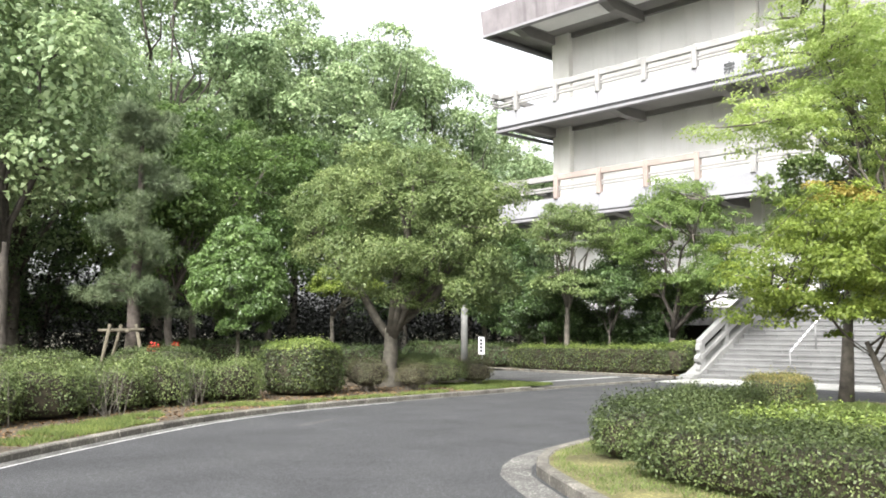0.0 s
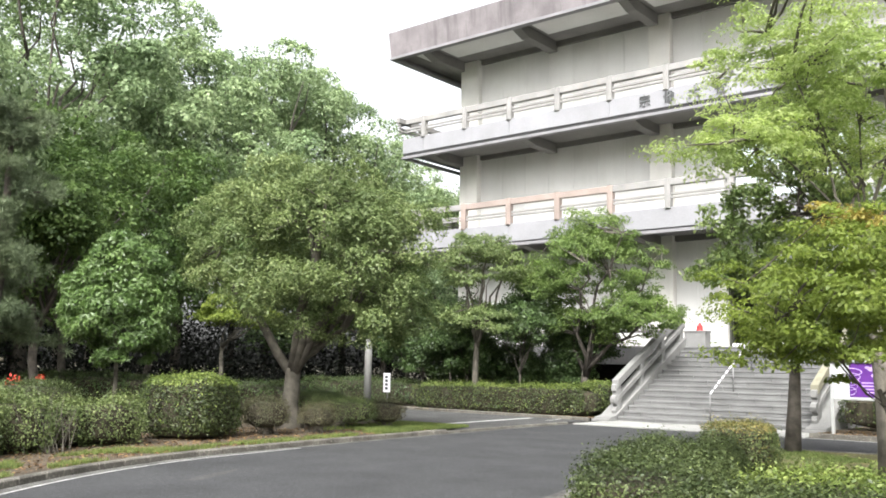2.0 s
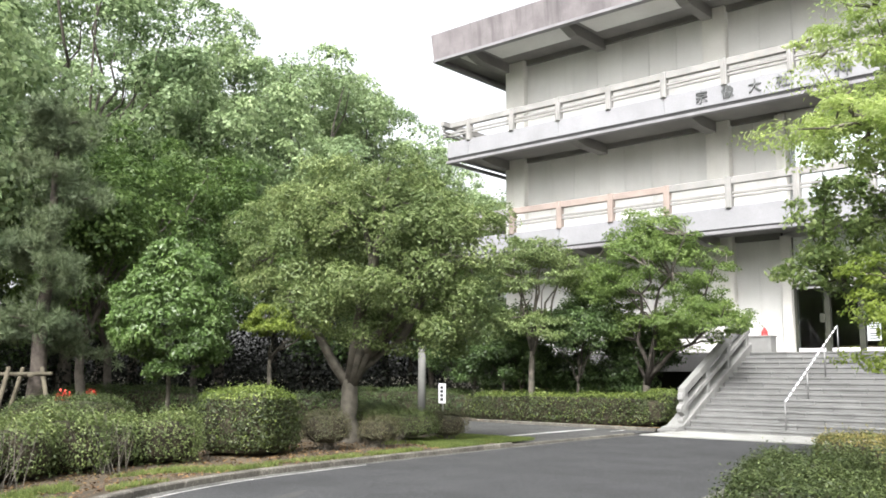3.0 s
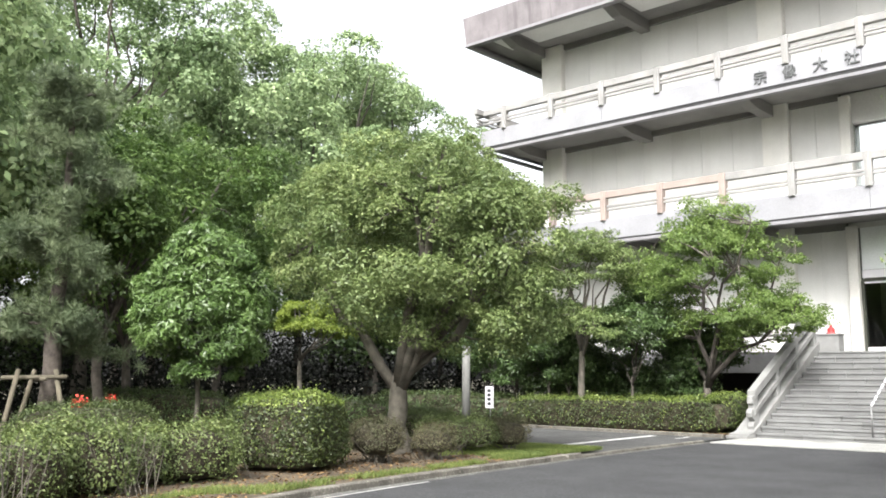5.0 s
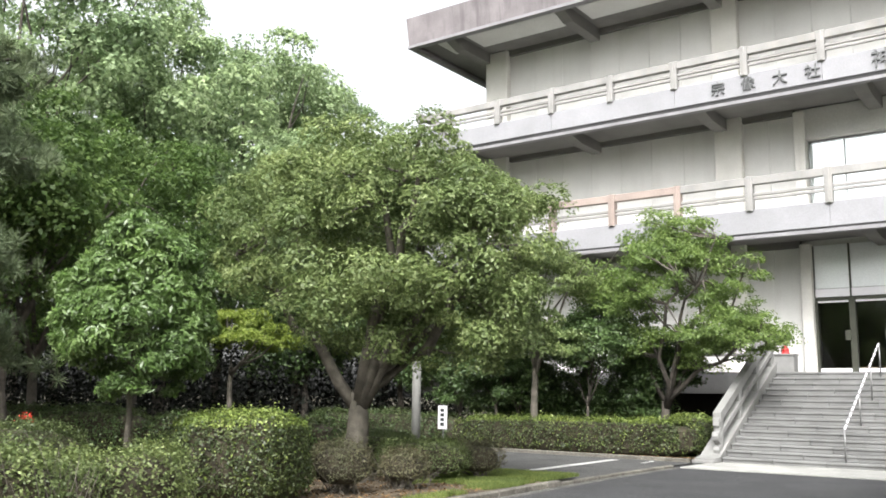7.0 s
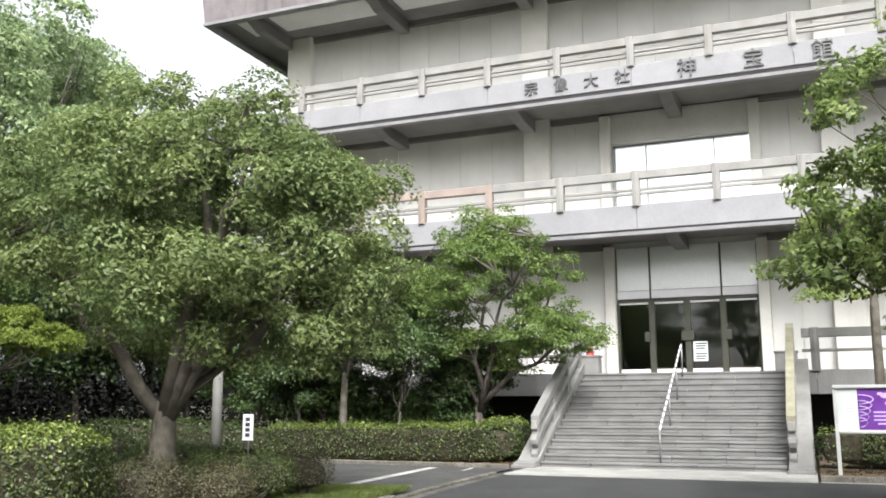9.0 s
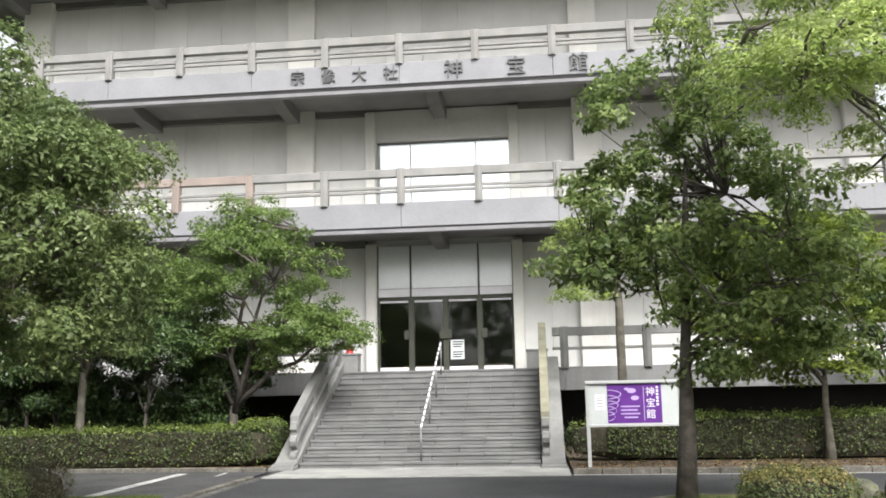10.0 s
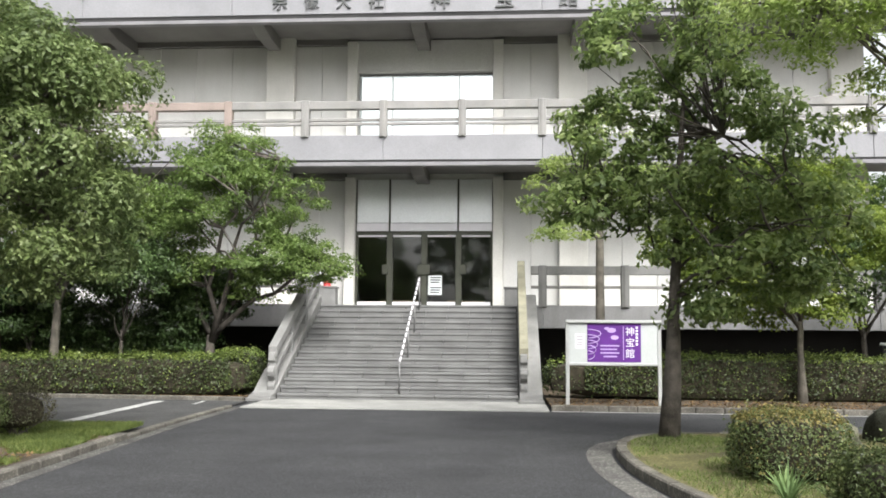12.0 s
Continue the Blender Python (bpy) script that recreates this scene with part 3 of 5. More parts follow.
WALL_L, WALL_R, GAL_L, GAL_R = -28.37, 1.75, -29.9, 3.1
museum = thing("museum_building", (C, W_Y, 0), "three-storey grey concrete museum with white galleries and stained flat roof", "building")
POSTS = [-13.82 + 2.463 * k for k in range(-6, 7)]


def gallery(z0, z1, lip, mid, rail, worn, skip=None, right=GAL_R):
    """A gallery slab with its fascia panels, posts and rails round the front and the west side. z0, z1: the fascia; mid: two thin rails; rail: the top beam."""
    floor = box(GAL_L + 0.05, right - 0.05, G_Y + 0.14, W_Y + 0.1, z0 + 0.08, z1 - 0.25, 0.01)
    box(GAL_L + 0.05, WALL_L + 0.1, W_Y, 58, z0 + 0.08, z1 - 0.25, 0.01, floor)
    g = part("gallery", floor, M_SOFFIT, museum, label="concrete gallery slab, underside shade put into its dark colour")
    # Pale sheet added out of sight to brighten the wall by bounce.
    part("walkway", box(GAL_L + 0.2, right - 0.2, G_Y + 0.2, W_Y - 0.02, z1 - 0.249, z1 - 0.2, 0), M_BOUNCE_FLOOR, g, label="added pale walkway sheet, unseen, bounces light onto the wall")
    spans = []
    edges = [GAL_L] + [p for p in POSTS[::2] if GAL_L + 1 < p < right - 1] + [right]
    for a, b in zip(edges, edges[1:]):
        if skip and a < skip[1] and b > skip[0]:
            if a < skip[0]:
                spans.append((a, skip[0]))
            if b > skip[1]:
                spans.append((skip[1], b))
        else:
            spans.append((a, b))
    for a, b in spans:
        part("fascia_panel", box(a + 0.004, b - 0.004, G_Y, G_Y + 0.14, z0, z1, 0.012), M_GALLERY_LOW if skip else M_FASCIA, g)
    for k in range(5):
        part("fascia_panel", box(GAL_L, GAL_L + 0.14, G_Y + 0.14 + 4.9 * k + 0.004, G_Y + 0.14 + 4.9 * (k + 1), z0, z1, 0.012), M_GALLERY_LOW if skip else M_FASCIA, g)
    if lip:
        part("drip_edge", box(GAL_L - 0.03, right + 0.03, G_Y - 0.04, G_Y + 0.2, lip, lip + 0.12, 0.01), M_LIP, g)
        part("drip_edge", box(GAL_L - 0.03, GAL_L + 0.2, G_Y + 0.2, 58, lip, lip + 0.12, 0.01), M_LIP, g)
        # Inset strip, coloured near black as the groove's shade.
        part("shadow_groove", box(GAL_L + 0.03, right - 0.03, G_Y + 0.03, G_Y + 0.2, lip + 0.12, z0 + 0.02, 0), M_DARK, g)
    ends = [(GAL_L - 0.35, right + 0.35)] if not skip else [(GAL_L - 0.35, skip[0] + 0.1), (skip[1] - 0.1, right + 0.35)]
    for a, b in ends:
        cuts = [a] + [p for p in POSTS if a + 0.5 < p < b - 0.5] + [b]
        for i, (u, v) in enumerate(zip(cuts, cuts[1:])):
            m = M_RAIL_WORN if worn and worn[0] < (u + v) / 2 < worn[1] else M_BALU if skip else M_RAIL
            part("top_rail", box(u + 0.003, v - 0.003, G_Y - 0.02, G_Y + 0.2, rail[0], rail[1], 0.012), m, g)
            for zc in mid:
                part("mid_rail", box(u + 0.003, v - 0.003, G_Y + 0.04, G_Y + 0.13, zc - 0.045, zc + 0.045, 0.01), M_RAIL, g)
    for p in POSTS:
        if skip and skip[0] - 0.05 < p < skip[1] + 0.05:
            continue
        m = M_RAIL_WORN if worn and worn[0] < p < worn[1] + 0.1 else M_BALU if skip else M_RAIL
        post = box(p - 0.12, p + 0.12, G_Y - 0.07, G_Y + 0.2, z1 - 0.07, rail[1] + 0.02, 0.015)
        box(p - 0.05, p + 0.05, G_Y - 0.10, G_Y - 0.06, z1 - 0.05, rail[1], 0.01, post)
        part("post", post, m, g)
    for k in range(10):
        y = G_Y + 1.3 + 2.46 * k
        part("post", box(GAL_L - 0.07, GAL_L + 0.2, y - 0.12, y + 0.12, z1 - 0.07, rail[1] + 0.02, 0.015), M_RAIL, g)
    part("top_rail", box(GAL_L - 0.02, GAL_L + 0.2, G_Y - 0.5, 58, rail[0], rail[1] - 0.01, 0.012), M_RAIL, g)
    for zc in mid:
        part("mid_rail", box(GAL_L + 0.04, GAL_L + 0.13, G_Y - 0.4, 58, zc - 0.042, zc + 0.042, 0.01), M_RAIL, g)
    return g


gallery(1.85, 2.55, None, (3.10,), (3.48, 3.74), None, (-16.2, -9.15), 12.0)
gallery(7.02, 7.81, 6.83, (8.18, 8.31), (8.64, 8.90), (-26.5, -18.4))
upper = gallery(11.72, 12.45, 11.46, (12.78, 12.92), (13.14, 13.40), None)

# brackets under the slabs
BRACKETS = [C - 0.1 + 5.18 * k for k in range(-3, 3)]
for top, tall, edge in ((7.1, 0.36, 0.12), (11.8, 0.43, 0.16), (16.75, 0.6, 0.2)):
    for x in BRACKETS:
        y0 = G_Y + 0.25 if top < 16 else 32.9
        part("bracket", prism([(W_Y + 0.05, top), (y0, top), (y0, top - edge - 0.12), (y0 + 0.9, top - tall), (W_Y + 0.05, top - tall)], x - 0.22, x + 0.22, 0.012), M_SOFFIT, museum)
for top in (11.8, 16.75):
    for y in (38.5, 43.5, 48.5):
        br = prism([(WALL_L + 0.05, top), (GAL_L + 0.3, top), (GAL_L + 0.3, top - 0.25), (GAL_L + 0.8, top - 0.75), (WALL_L + 0.05, top - 0.75)], y - 0.27, y + 0.27, 0.012)
        br.transform(Matrix(((0, 1, 0, 0), (1, 0, 0, 0), (0, 0, 1, 0), (0, 0, 0, 1))))
        bmesh.ops.reverse_faces(br, faces=br.faces[:])
        part("bracket", br, M_PILASTER, museum)

# core walls, with openings for the doors and the first-floor window
DOOR = (-15.08, -10.47)
core = bmesh.new()
box(WALL_L + 0.1, DOOR[0] - 0.02, W_Y + 0.12, W_Y + 0.42, 0, 16.7, 0, core)
box(DOOR[1] + 0.02, WALL_R - 0.1, W_Y + 0.12, W_Y + 0.42, 0, 16.7, 0, core)
box(DOOR[0] - 0.02, DOOR[1] + 0.02, W_Y + 0.12, W_Y + 0.42, 0, 2.5, 0, core)
box(DOOR[0] - 0.02, DOOR[1] + 0.02, W_Y + 0.12, W_Y + 0.42, 6.87, 7.9, 0, core)
box(DOOR[0] - 0.02, DOOR[1] + 0.02, W_Y + 0.12, W_Y + 0.42, 10.65, 16.7, 0, core)
part("wall", core, M_WALL, museum, label="plain grey concrete front wall")
sidewall = box(WALL_L + 0.1, WALL_L + 0.4, W_Y + 0.42, 58, 0, 16.7, 0)
box(WALL_R - 0.4, WALL_R - 0.1, W_Y + 0.42, 58, 0, 16.7, 0, sidewall)
box(WALL_L + 0.1, WALL_R - 0.1, 57.7, 58, 0, 16.7, 0, sidewall)
part("wall", sidewall, M_WALL, museum, label="plain grey concrete side and back walls")
part("plinth", box(WALL_L + 0.6, 11.4, 35.6, 35.8, -0.1, 1.9, 0), M_DARK, museum, label="recessed plinth coloured near black for the shade below the gallery")
PIL = [(-28.37, -27.28), (-18.26, -17.28), (-8.26, -7.3), (0.67, 1.75)]
JAMB = [(-15.46, -15.1), (-10.45, -10.1)]
for a, b in PIL:
    part("pilaster", box(a, b, W_Y - 0.3, W_Y + 0.2, 2.3, 16.6, 0.025), M_PILASTER, museum)
for a, b in JAMB:
    part("jamb", box(a, b, W_Y - 0.26, W_Y + 0.42, 2.5, 6.95, 0.02), M_PILASTER, museum)
    part("jamb", box(a, b, W_Y - 0.26, W_Y + 0.42, 7.75, 11.65, 0.02), M_PILASTER, museum)
part("corner_panel", box(WALL_L - 0.02, WALL_L + 0.1, W_Y + 0.2, 58, 2.3, 16.6, 0.01), M_PILASTER, museum)
# wall panels with open joints, floor by floor, and a beam under each slab
gaps = [(PIL[0][1], PIL[1][0], 7), (PIL[1][1], JAMB[0][0], 2), (JAMB[1][1], PIL[2][0], 2), (PIL[2][1], PIL[3][0], 7)]
for z0, z1 in ((2.5, 6.86), (7.6, 11.58), (12.3, 16.36)):
    bays = list(gaps)
    if z0 > 12:
        bays = [gaps[0], (PIL[1][1], PIL[2][0], 7), gaps[3]]
    for a, b, n in bays:
        w = (b - a) / n
        for i in range(n):
            part("wall_panel", box(a + i * w + 0.006, a + (i + 1) * w - 0.006, W_Y, W_Y + 0.119, z0, z1, 0.006), M_WALL, museum)
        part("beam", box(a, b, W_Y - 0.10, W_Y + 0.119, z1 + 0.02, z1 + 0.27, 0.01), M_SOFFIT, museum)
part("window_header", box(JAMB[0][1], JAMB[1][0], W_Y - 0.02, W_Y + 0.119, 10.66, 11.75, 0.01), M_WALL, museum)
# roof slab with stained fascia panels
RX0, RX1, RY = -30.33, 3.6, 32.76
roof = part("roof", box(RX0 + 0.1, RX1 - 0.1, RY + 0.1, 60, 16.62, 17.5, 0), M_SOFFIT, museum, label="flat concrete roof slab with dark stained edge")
LEAN = 0.10


def roof_panel(u0, u1, corner):
    """A stained roof edge panel that leans outward, drawn along x from u0 to u1; a corner panel flares at its first end."""
    bm = prism([(-LEAN, 17.68), (0, 16.46), (0.12, 16.46), (0.12, 17.68)], u0, u1, 0.01)
    for v in bm.verts:
        if corner and abs(v.co.x - u0) < 0.05:
            v.co.x -= LEAN * (v.co.z - 16.46) / 1.22
    return bm


for i in range(14):
    w = (RX1 - RX0) / 14
    bm = roof_panel(RX0 + i * w + 0.003, RX0 + (i + 1) * w - 0.003, i == 0)
    bm.transform(Matrix.Translation((0, RY, 0)))
    part("fascia_panel", bm, M_ROOF, roof)
for i in range(10):
    bm = roof_panel(0.13 + i * 2.7, 0.13 + (i + 1) * 2.7 - 0.006, False)
    bm.transform(Matrix(((0, 1, 0, RX0), (1, 0, 0, RY), (0, 0, 1, 0), (0, 0, 0, 1))))
    bmesh.ops.reverse_faces(bm, faces=bm.faces[:])
    part("fascia_panel", bm, M_ROOF, roof)
part("drip_edge", box(RX0 - 0.03, RX1 + 0.03, RY - 0.04, RY + 0.25, 16.32, 16.45, 0.01), M_LIP, roof)
part("drip_edge", box(RX0 - 0.03, RX0 + 0.25, RY + 0.25, 60, 16.32, 16.45, 0.01), M_LIP, roof)
ceil_edges = [RX0 + 0.5] + BRACKETS + [RX1 - 0.5]
for a, b in zip(ceil_edges, ceil_edges[1:]):
    part("soffit_panel", box(a + 0.5, b - 0.5, RY + 0.75, W_Y - 1.2, 16.56, 16.615, 0.008), M_PALE_SOFFIT, roof)

# lettering on the upper fascia
def letters(body, size, depth):
    cu = bpy.data.curves.new("letter", "FONT")
    cu.body, cu.size, cu.extrude, cu.align_x, cu.align_y = body, size, depth, "CENTER", "CENTER"
    ob = new("letter", cu)
    deps = bpy.context.evaluated_depsgraph_get()
    me = bpy.data.meshes.new_from_object(ob.evaluated_get(deps))
    bpy.data.objects.remove(ob)
    return me


for ch, x, s in (("宗", -17.18, 0.51), ("像", -16.16, 0.51), ("大", -15.13, 0.51), ("社", -14.1, 0.51), ("神", -12.05, 0.66), ("宝", -10.05, 0.66), ("館", -8.07, 0.66)):
    part("letter", letters(ch, s, 0.03), M_LETTER, upper, pose(x, G_Y - 0.035, 12.07, 90, 0, 0), label="dark raised character on the fascia")

# first-floor window with white blinds
win = part("window", box(JAMB[0][1], JAMB[1][0], W_Y + 0.2, W_Y + 0.26, 10.6, 10.66, 0.005), M_STEEL, museum, label="wide window with white blinds drawn")
for x0, x1 in ((-15.09, -13.93), (-13.93, -11.62), (-11.62, -10.46)):
    part("blind", box(x0 + 0.01, x1 - 0.01, W_Y + 0.30, W_Y + 0.32, 7.8, 10.62, 0.003), M_FILM, win)
    part("mullion", box(x0 - 0.015, x0 + 0.015, W_Y + 0.2, W_Y + 0.26, 7.8, 10.6, 0.004), M_ALU, win)
pane = part("pane", box(JAMB[0][1], JAMB[1][0], W_Y + 0.225, W_Y + 0.235, 7.8, 10.6, 0), M_GLASS, win)
pane.visible_shadow = False

# entrance: transom blinds over four glass leaves
door = part("entrance", box(JAMB[0][1], JAMB[1][0], W_Y + 0.02, W_Y + 0.18, 5.02, 5.10, 0.008), M_BRONZE, museum, label="dark bronze framed glass entrance with white transom blinds")
XS = [-15.1, -13.95, -11.62, -10.45]
for a, b in zip(XS, XS[1:]):
    part("transom_blind", box(a + 0.03, b - 0.03, W_Y + 0.06, W_Y + 0.09, 5.42, 6.9, 0.004), M_BLIND, door)
    part("transom_sill", box(a + 0.03, b - 0.03, W_Y + 0.0, W_Y + 0.1, 5.13, 5.40, 0.006), M_PRINT, door)
    part("mullion", box(a - 0.022, a + 0.022, W_Y - 0.02, W_Y + 0.12, 5.1, 6.9, 0.005), M_BRONZE, door)
for a, b in ((-15.1, -13.93), (-13.93, -12.76), (-12.76, -11.6), (-11.6, -10.45)):
    leaf = part("door_leaf", box(a + 0.06, b - 0.06, W_Y + 0.06, W_Y + 0.14, 4.94, 5.0, 0.006), M_PRINT, door, label="glass door leaf with white bottom rail")
    part("bottom_rail", box(a + 0.06, b - 0.06, W_Y + 0.05, W_Y + 0.14, 2.54, 2.74, 0.006), M_PRINT, leaf)
    pn = part("pane", box(a + 0.06, b - 0.06, W_Y + 0.095, W_Y + 0.105, 2.74, 4.94, 0), M_GLASS, leaf)
    pn.visible_shadow = False
for x in (-15.07, -13.93, -12.76, -11.6, -10.48):
    part("door_post", box(x - (0.1 if -15 < x < -10.5 else 0.05), x + (0.1 if -15 < x < -10.5 else 0.05), W_Y - 0.02, W_Y + 0.16, 2.53, 5.02, 0.008), M_BRONZE, door)
for x, w in ((-14.08, 0.1), (-12.76, 0.21), (-11.45, 0.1)):
    part("push_plate", box(x - w, x + w, W_Y - 0.08, W_Y - 0.02, 3.66, 3.99, 0.01), M_BRONZE, door, label="square bronze push plate")
for z0, z1 in ((3.32, 3.63), (2.98, 3.31)):
    n = tagged(part("door_notice", box(-12.62, -12.16, W_Y + 0.085, W_Y + 0.092, z0, z1, 0), M_PAPER), "pale paper notice on the glass door", "notice", "door notices")
    for k in range(3):
        part("text_bar", box(-12.55, -12.25 + 0.03 * k, W_Y + 0.081, W_Y + 0.084, z0 + 0.06 + 0.08 * k, z0 + 0.10 + 0.08 * k, 0), M_INK, n)
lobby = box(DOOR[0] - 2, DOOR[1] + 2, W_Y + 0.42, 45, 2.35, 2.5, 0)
part("lobby_floor", lobby, M_LOBBY, museum, label="lobby floor coloured dark for the dim room")
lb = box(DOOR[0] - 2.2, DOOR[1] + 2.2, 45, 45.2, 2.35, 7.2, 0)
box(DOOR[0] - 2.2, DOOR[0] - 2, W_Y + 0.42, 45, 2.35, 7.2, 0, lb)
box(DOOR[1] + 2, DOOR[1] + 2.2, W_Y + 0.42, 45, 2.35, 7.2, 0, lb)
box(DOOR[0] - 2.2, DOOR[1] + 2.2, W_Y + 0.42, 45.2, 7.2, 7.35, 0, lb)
part("lobby_wall", lb, M_LOBBY, museum, label="lobby walls and ceiling coloured dark for the dim room")
for x in (-14.0, -11.5):
    b = thing("bench", (x, 39.5, 2.5), "low tan bench in the dim lobby", "bench", "lobby benches")
    part("seat", box(x - 0.7, x + 0.7, 39.25, 39.75, 2.82, 2.92, 0.02), M_BENCH, b)
    for dx in (-0.6, 0.6):
        part("leg", box(x + dx - 0.03, x + dx + 0.03, 39.3, 39.7, 2.5, 2.82, 0.005), M_STEEL, b)

# ---- the steps ----
SX0, SX1, SY0, SY1, TOP = -15.62, -9.68, 28.0, 33.05, 2.53
RISE, TREAD = TOP / 15, (SY1 - SY0) / 14
stairs = thing("steps", ((SX0 + SX1) / 2, SY0, 0), "wide flight of grey granite steps up to the entrance", "stairs", kind="structure")
ramp_core = prism([(SY0 + 0.1, -0.05), (SY1 + 0.2, TOP - 0.2), (SY1 + 0.2, -0.05)], SX0 + 0.01, SX1 - 0.01)
part("stair_core", ramp_core, M_STONE, stairs)
part("landing", box(SX0 - 0.55, SX1 + 0.55, SY1 + 0.4, W_Y + 0.5, TOP - 0.2, TOP - 0.004, 0), M_STONE, stairs, label="grey stone landing before the doors")

# ---- balustrades beside the steps ----
def balustrade(x0, x1, inner, rail_mat, label):
    """A sloping stringer with posts and two beams along the steps. x0, x1: the stringer's sides; inner: where the beams run."""
    b = thing("balustrade", ((x0 + x1) / 2, SY0, 0), label, "balustrade", "step balustrades")
    s = TOP / (SY1 - SY0)
    part("stringer", prism([(SY0 - 0.45, 0.0), (SY0 - 0.45, 0.14), (SY0 - 0.05, 0.2), (SY1 + 0.25, TOP + 0.34), (SY1 + 0.25, 0.0)], x0, x1, 0.015), M_BALU, b, label="sloping concrete stringer wall")
    part("foot_block", box(x0 - 0.03, x1 + 0.03, SY0 - 0.62, SY0 - 0.1, 0, 0.10, 0.02), M_BALU, b)
    for lo, hi, m in ((0.98, 1.24, rail_mat), (0.56, 0.72, M_BALU)):
        y0, y1 = SY0 + 0.15, SY1 + 0.25
        z = lambda y: (y - SY0) * s
        part("rail", prism([(y0, z(y0) + lo), (y0, z(y0) + hi), (y1, z(y1) + hi), (y1, z(y1) + lo)], inner - 0.11, inner + 0.11, 0.012), m, b, label="sloping concrete rail beam")
    for y in (SY0 + 0.3, SY0 + 1.9, SY0 + 3.5, SY1):
        z0 = (y - SY0) * s
        part("post", box(inner - 0.09, inner + 0.09, y - 0.11, y + 0.11, z0 + 0.1, z0 + 1.08, 0.012), M_BALU, b)
    curl = [(0.30, 0.22), (0.06, 0.22), (0.02, 0.34), (0.06, 0.44), (0.16, 0.47), (0.10, 0.54), (-0.02, 0.58), (-0.06, 0.70), (0.0, 0.80), (0.12, 0.83), (0.12, 0.92), (0.04, 0.97), (0.06, 1.16), (0.30, 1.22)]
    part("scroll_end", prism([(SY0 + y, z) for y, z in curl], inner - 0.085, inner + 0.085, 0.012), M_BALU, b, label="rounded scroll carved at the rail's foot")
    return b


balustrade(-16.2, -15.64, -15.78, M_BALU, "grey concrete balustrade sloping beside the granite steps")
balustrade(-9.66, -9.1, -9.55, M_LICHEN, "concrete balustrade with yellow lichen on its top rail")

# middle handrail with white bands
h = thing("handrail", (-12.6, SY0, 0), "steel handrail with black and white banded grip", "handrail")
sl = TOP / (SY1 - SY0)
hy0, hy1 = SY0 + 0.15, SY1 - 0.1
for y in (hy0, SY0 + 2.0, SY0 + 3.6, hy1):
    z0 = max(0, math.floor((y - SY0) / TREAD + 1) * RISE)
    part("post", tube([(-12.6, y, z0), (-12.6, y, (y - SY0) * sl + 0.88)], [0.022, 0.022]), M_STEEL, h)
part("rail", tube([(-12.6, hy0, (hy0 - SY0) * sl + 0.88), (-12.6, hy1, (hy1 - SY0) * sl + 0.88)], [0.02, 0.02]), M_STEEL, h)
for i in range(16):
    ya = hy0 + (hy1 - hy0) * (i + 0.1) / 16
    yb = hy0 + (hy1 - hy0) * (i + 0.72) / 16
    part("white_band", tube([(-12.6, ya, (ya - SY0) * sl + 0.88), (-12.6, yb, (yb - SY0) * sl + 0.88)], [0.027, 0.027]), M_PRINT, h)

# planters and small things by the door
for x0, x1, lab in ((-16.35, -15.5, "grey planter box beside the entrance with red object on top"), (-10.05, -9.4, "grey planter box against the entrance wall")):
    p = thing("planter_box", ((x0 + x1) / 2, 34.9, 2.55), lab, "planter", "entrance planters")
    part("body", box(x0, x1, 34.7, 35.2, 2.55, 3.12, 0.015), M_BIN, p)
    part("rim", box(x0 - 0.03, x1 + 0.03, 34.67, 35.23, 3.12, 3.18, 0.01), M_BIN, p)
red = bmesh.new()
bmesh.ops.create_cone(red, segments=14, radius1=0.14, radius2=0.03, depth=0.3, cap_ends=True, matrix=Matrix.Translation((-15.82, 34.95, 3.33)))
bmesh.ops.create_uvsphere(red, u_segments=10, v_segments=7, radius=0.12, matrix=Matrix.Translation((-15.82, 34.95, 3.3)))
tagged(part("watering_can", red, M_RED), "small bright red plastic container on the planter", "container")
bot = thing("bottle", (-16.02, 34.95, 3.18), "slim white plastic bottle on the planter", "bottle")
part("body", tube([(-16.02, 34.95, 3.18), (-16.02, 34.95, 3.4), (-16.02, 34.95, 3.46)], [0.05, 0.05, 0.02]), M_PRINT, bot)

# ---- notice board ----
bd = thing("notice_board", (-7.58, 26.5, 0.1), "white aluminium notice board on two posts in the bed", "notice board")
for x in (-8.6, -6.56):
    part("post", box(x - 0.04, x + 0.04, 26.46, 26.54, 0.05, 1.97, 0.008), M_ALU, bd)
part("panel", box(-8.56, -6.6, 26.48, 26.52, 1.02, 1.93, 0.004), M_BOARD, bd)
part("top_rail", box(-8.64, -6.52, 26.42, 26.56, 1.92, 1.99, 0.01), M_ALU, bd)
part("bottom_rail", box(-8.56, -6.6, 26.43, 26.55, 0.97, 1.03, 0.008), M_ALU, bd)
po = tagged(part("poster", box(-8.16, -6.97, 26.472, 26.478, 1.05, 1.91, 0), M_PURPLE), "purple exhibition poster with white characters", "poster")
for i, ch in enumerate("神宝館"):
    part("letter", letters(ch, 0.215, 0.001), M_PRINT, po, pose(-7.21, 26.469, 1.72 - 0.245 * i, 90, 0, 0))
for i in range(6):
    part("text_bar", box(-7.085, -7.035, 26.468, 26.471, 1.80 - 0.075 * i, 1.85 - 0.075 * i, 0), M_PRINT, po)
part("text_bar", box(-7.365, -7.35, 26.468, 26.471, 1.1, 1.85, 0), M_LILAC, po)
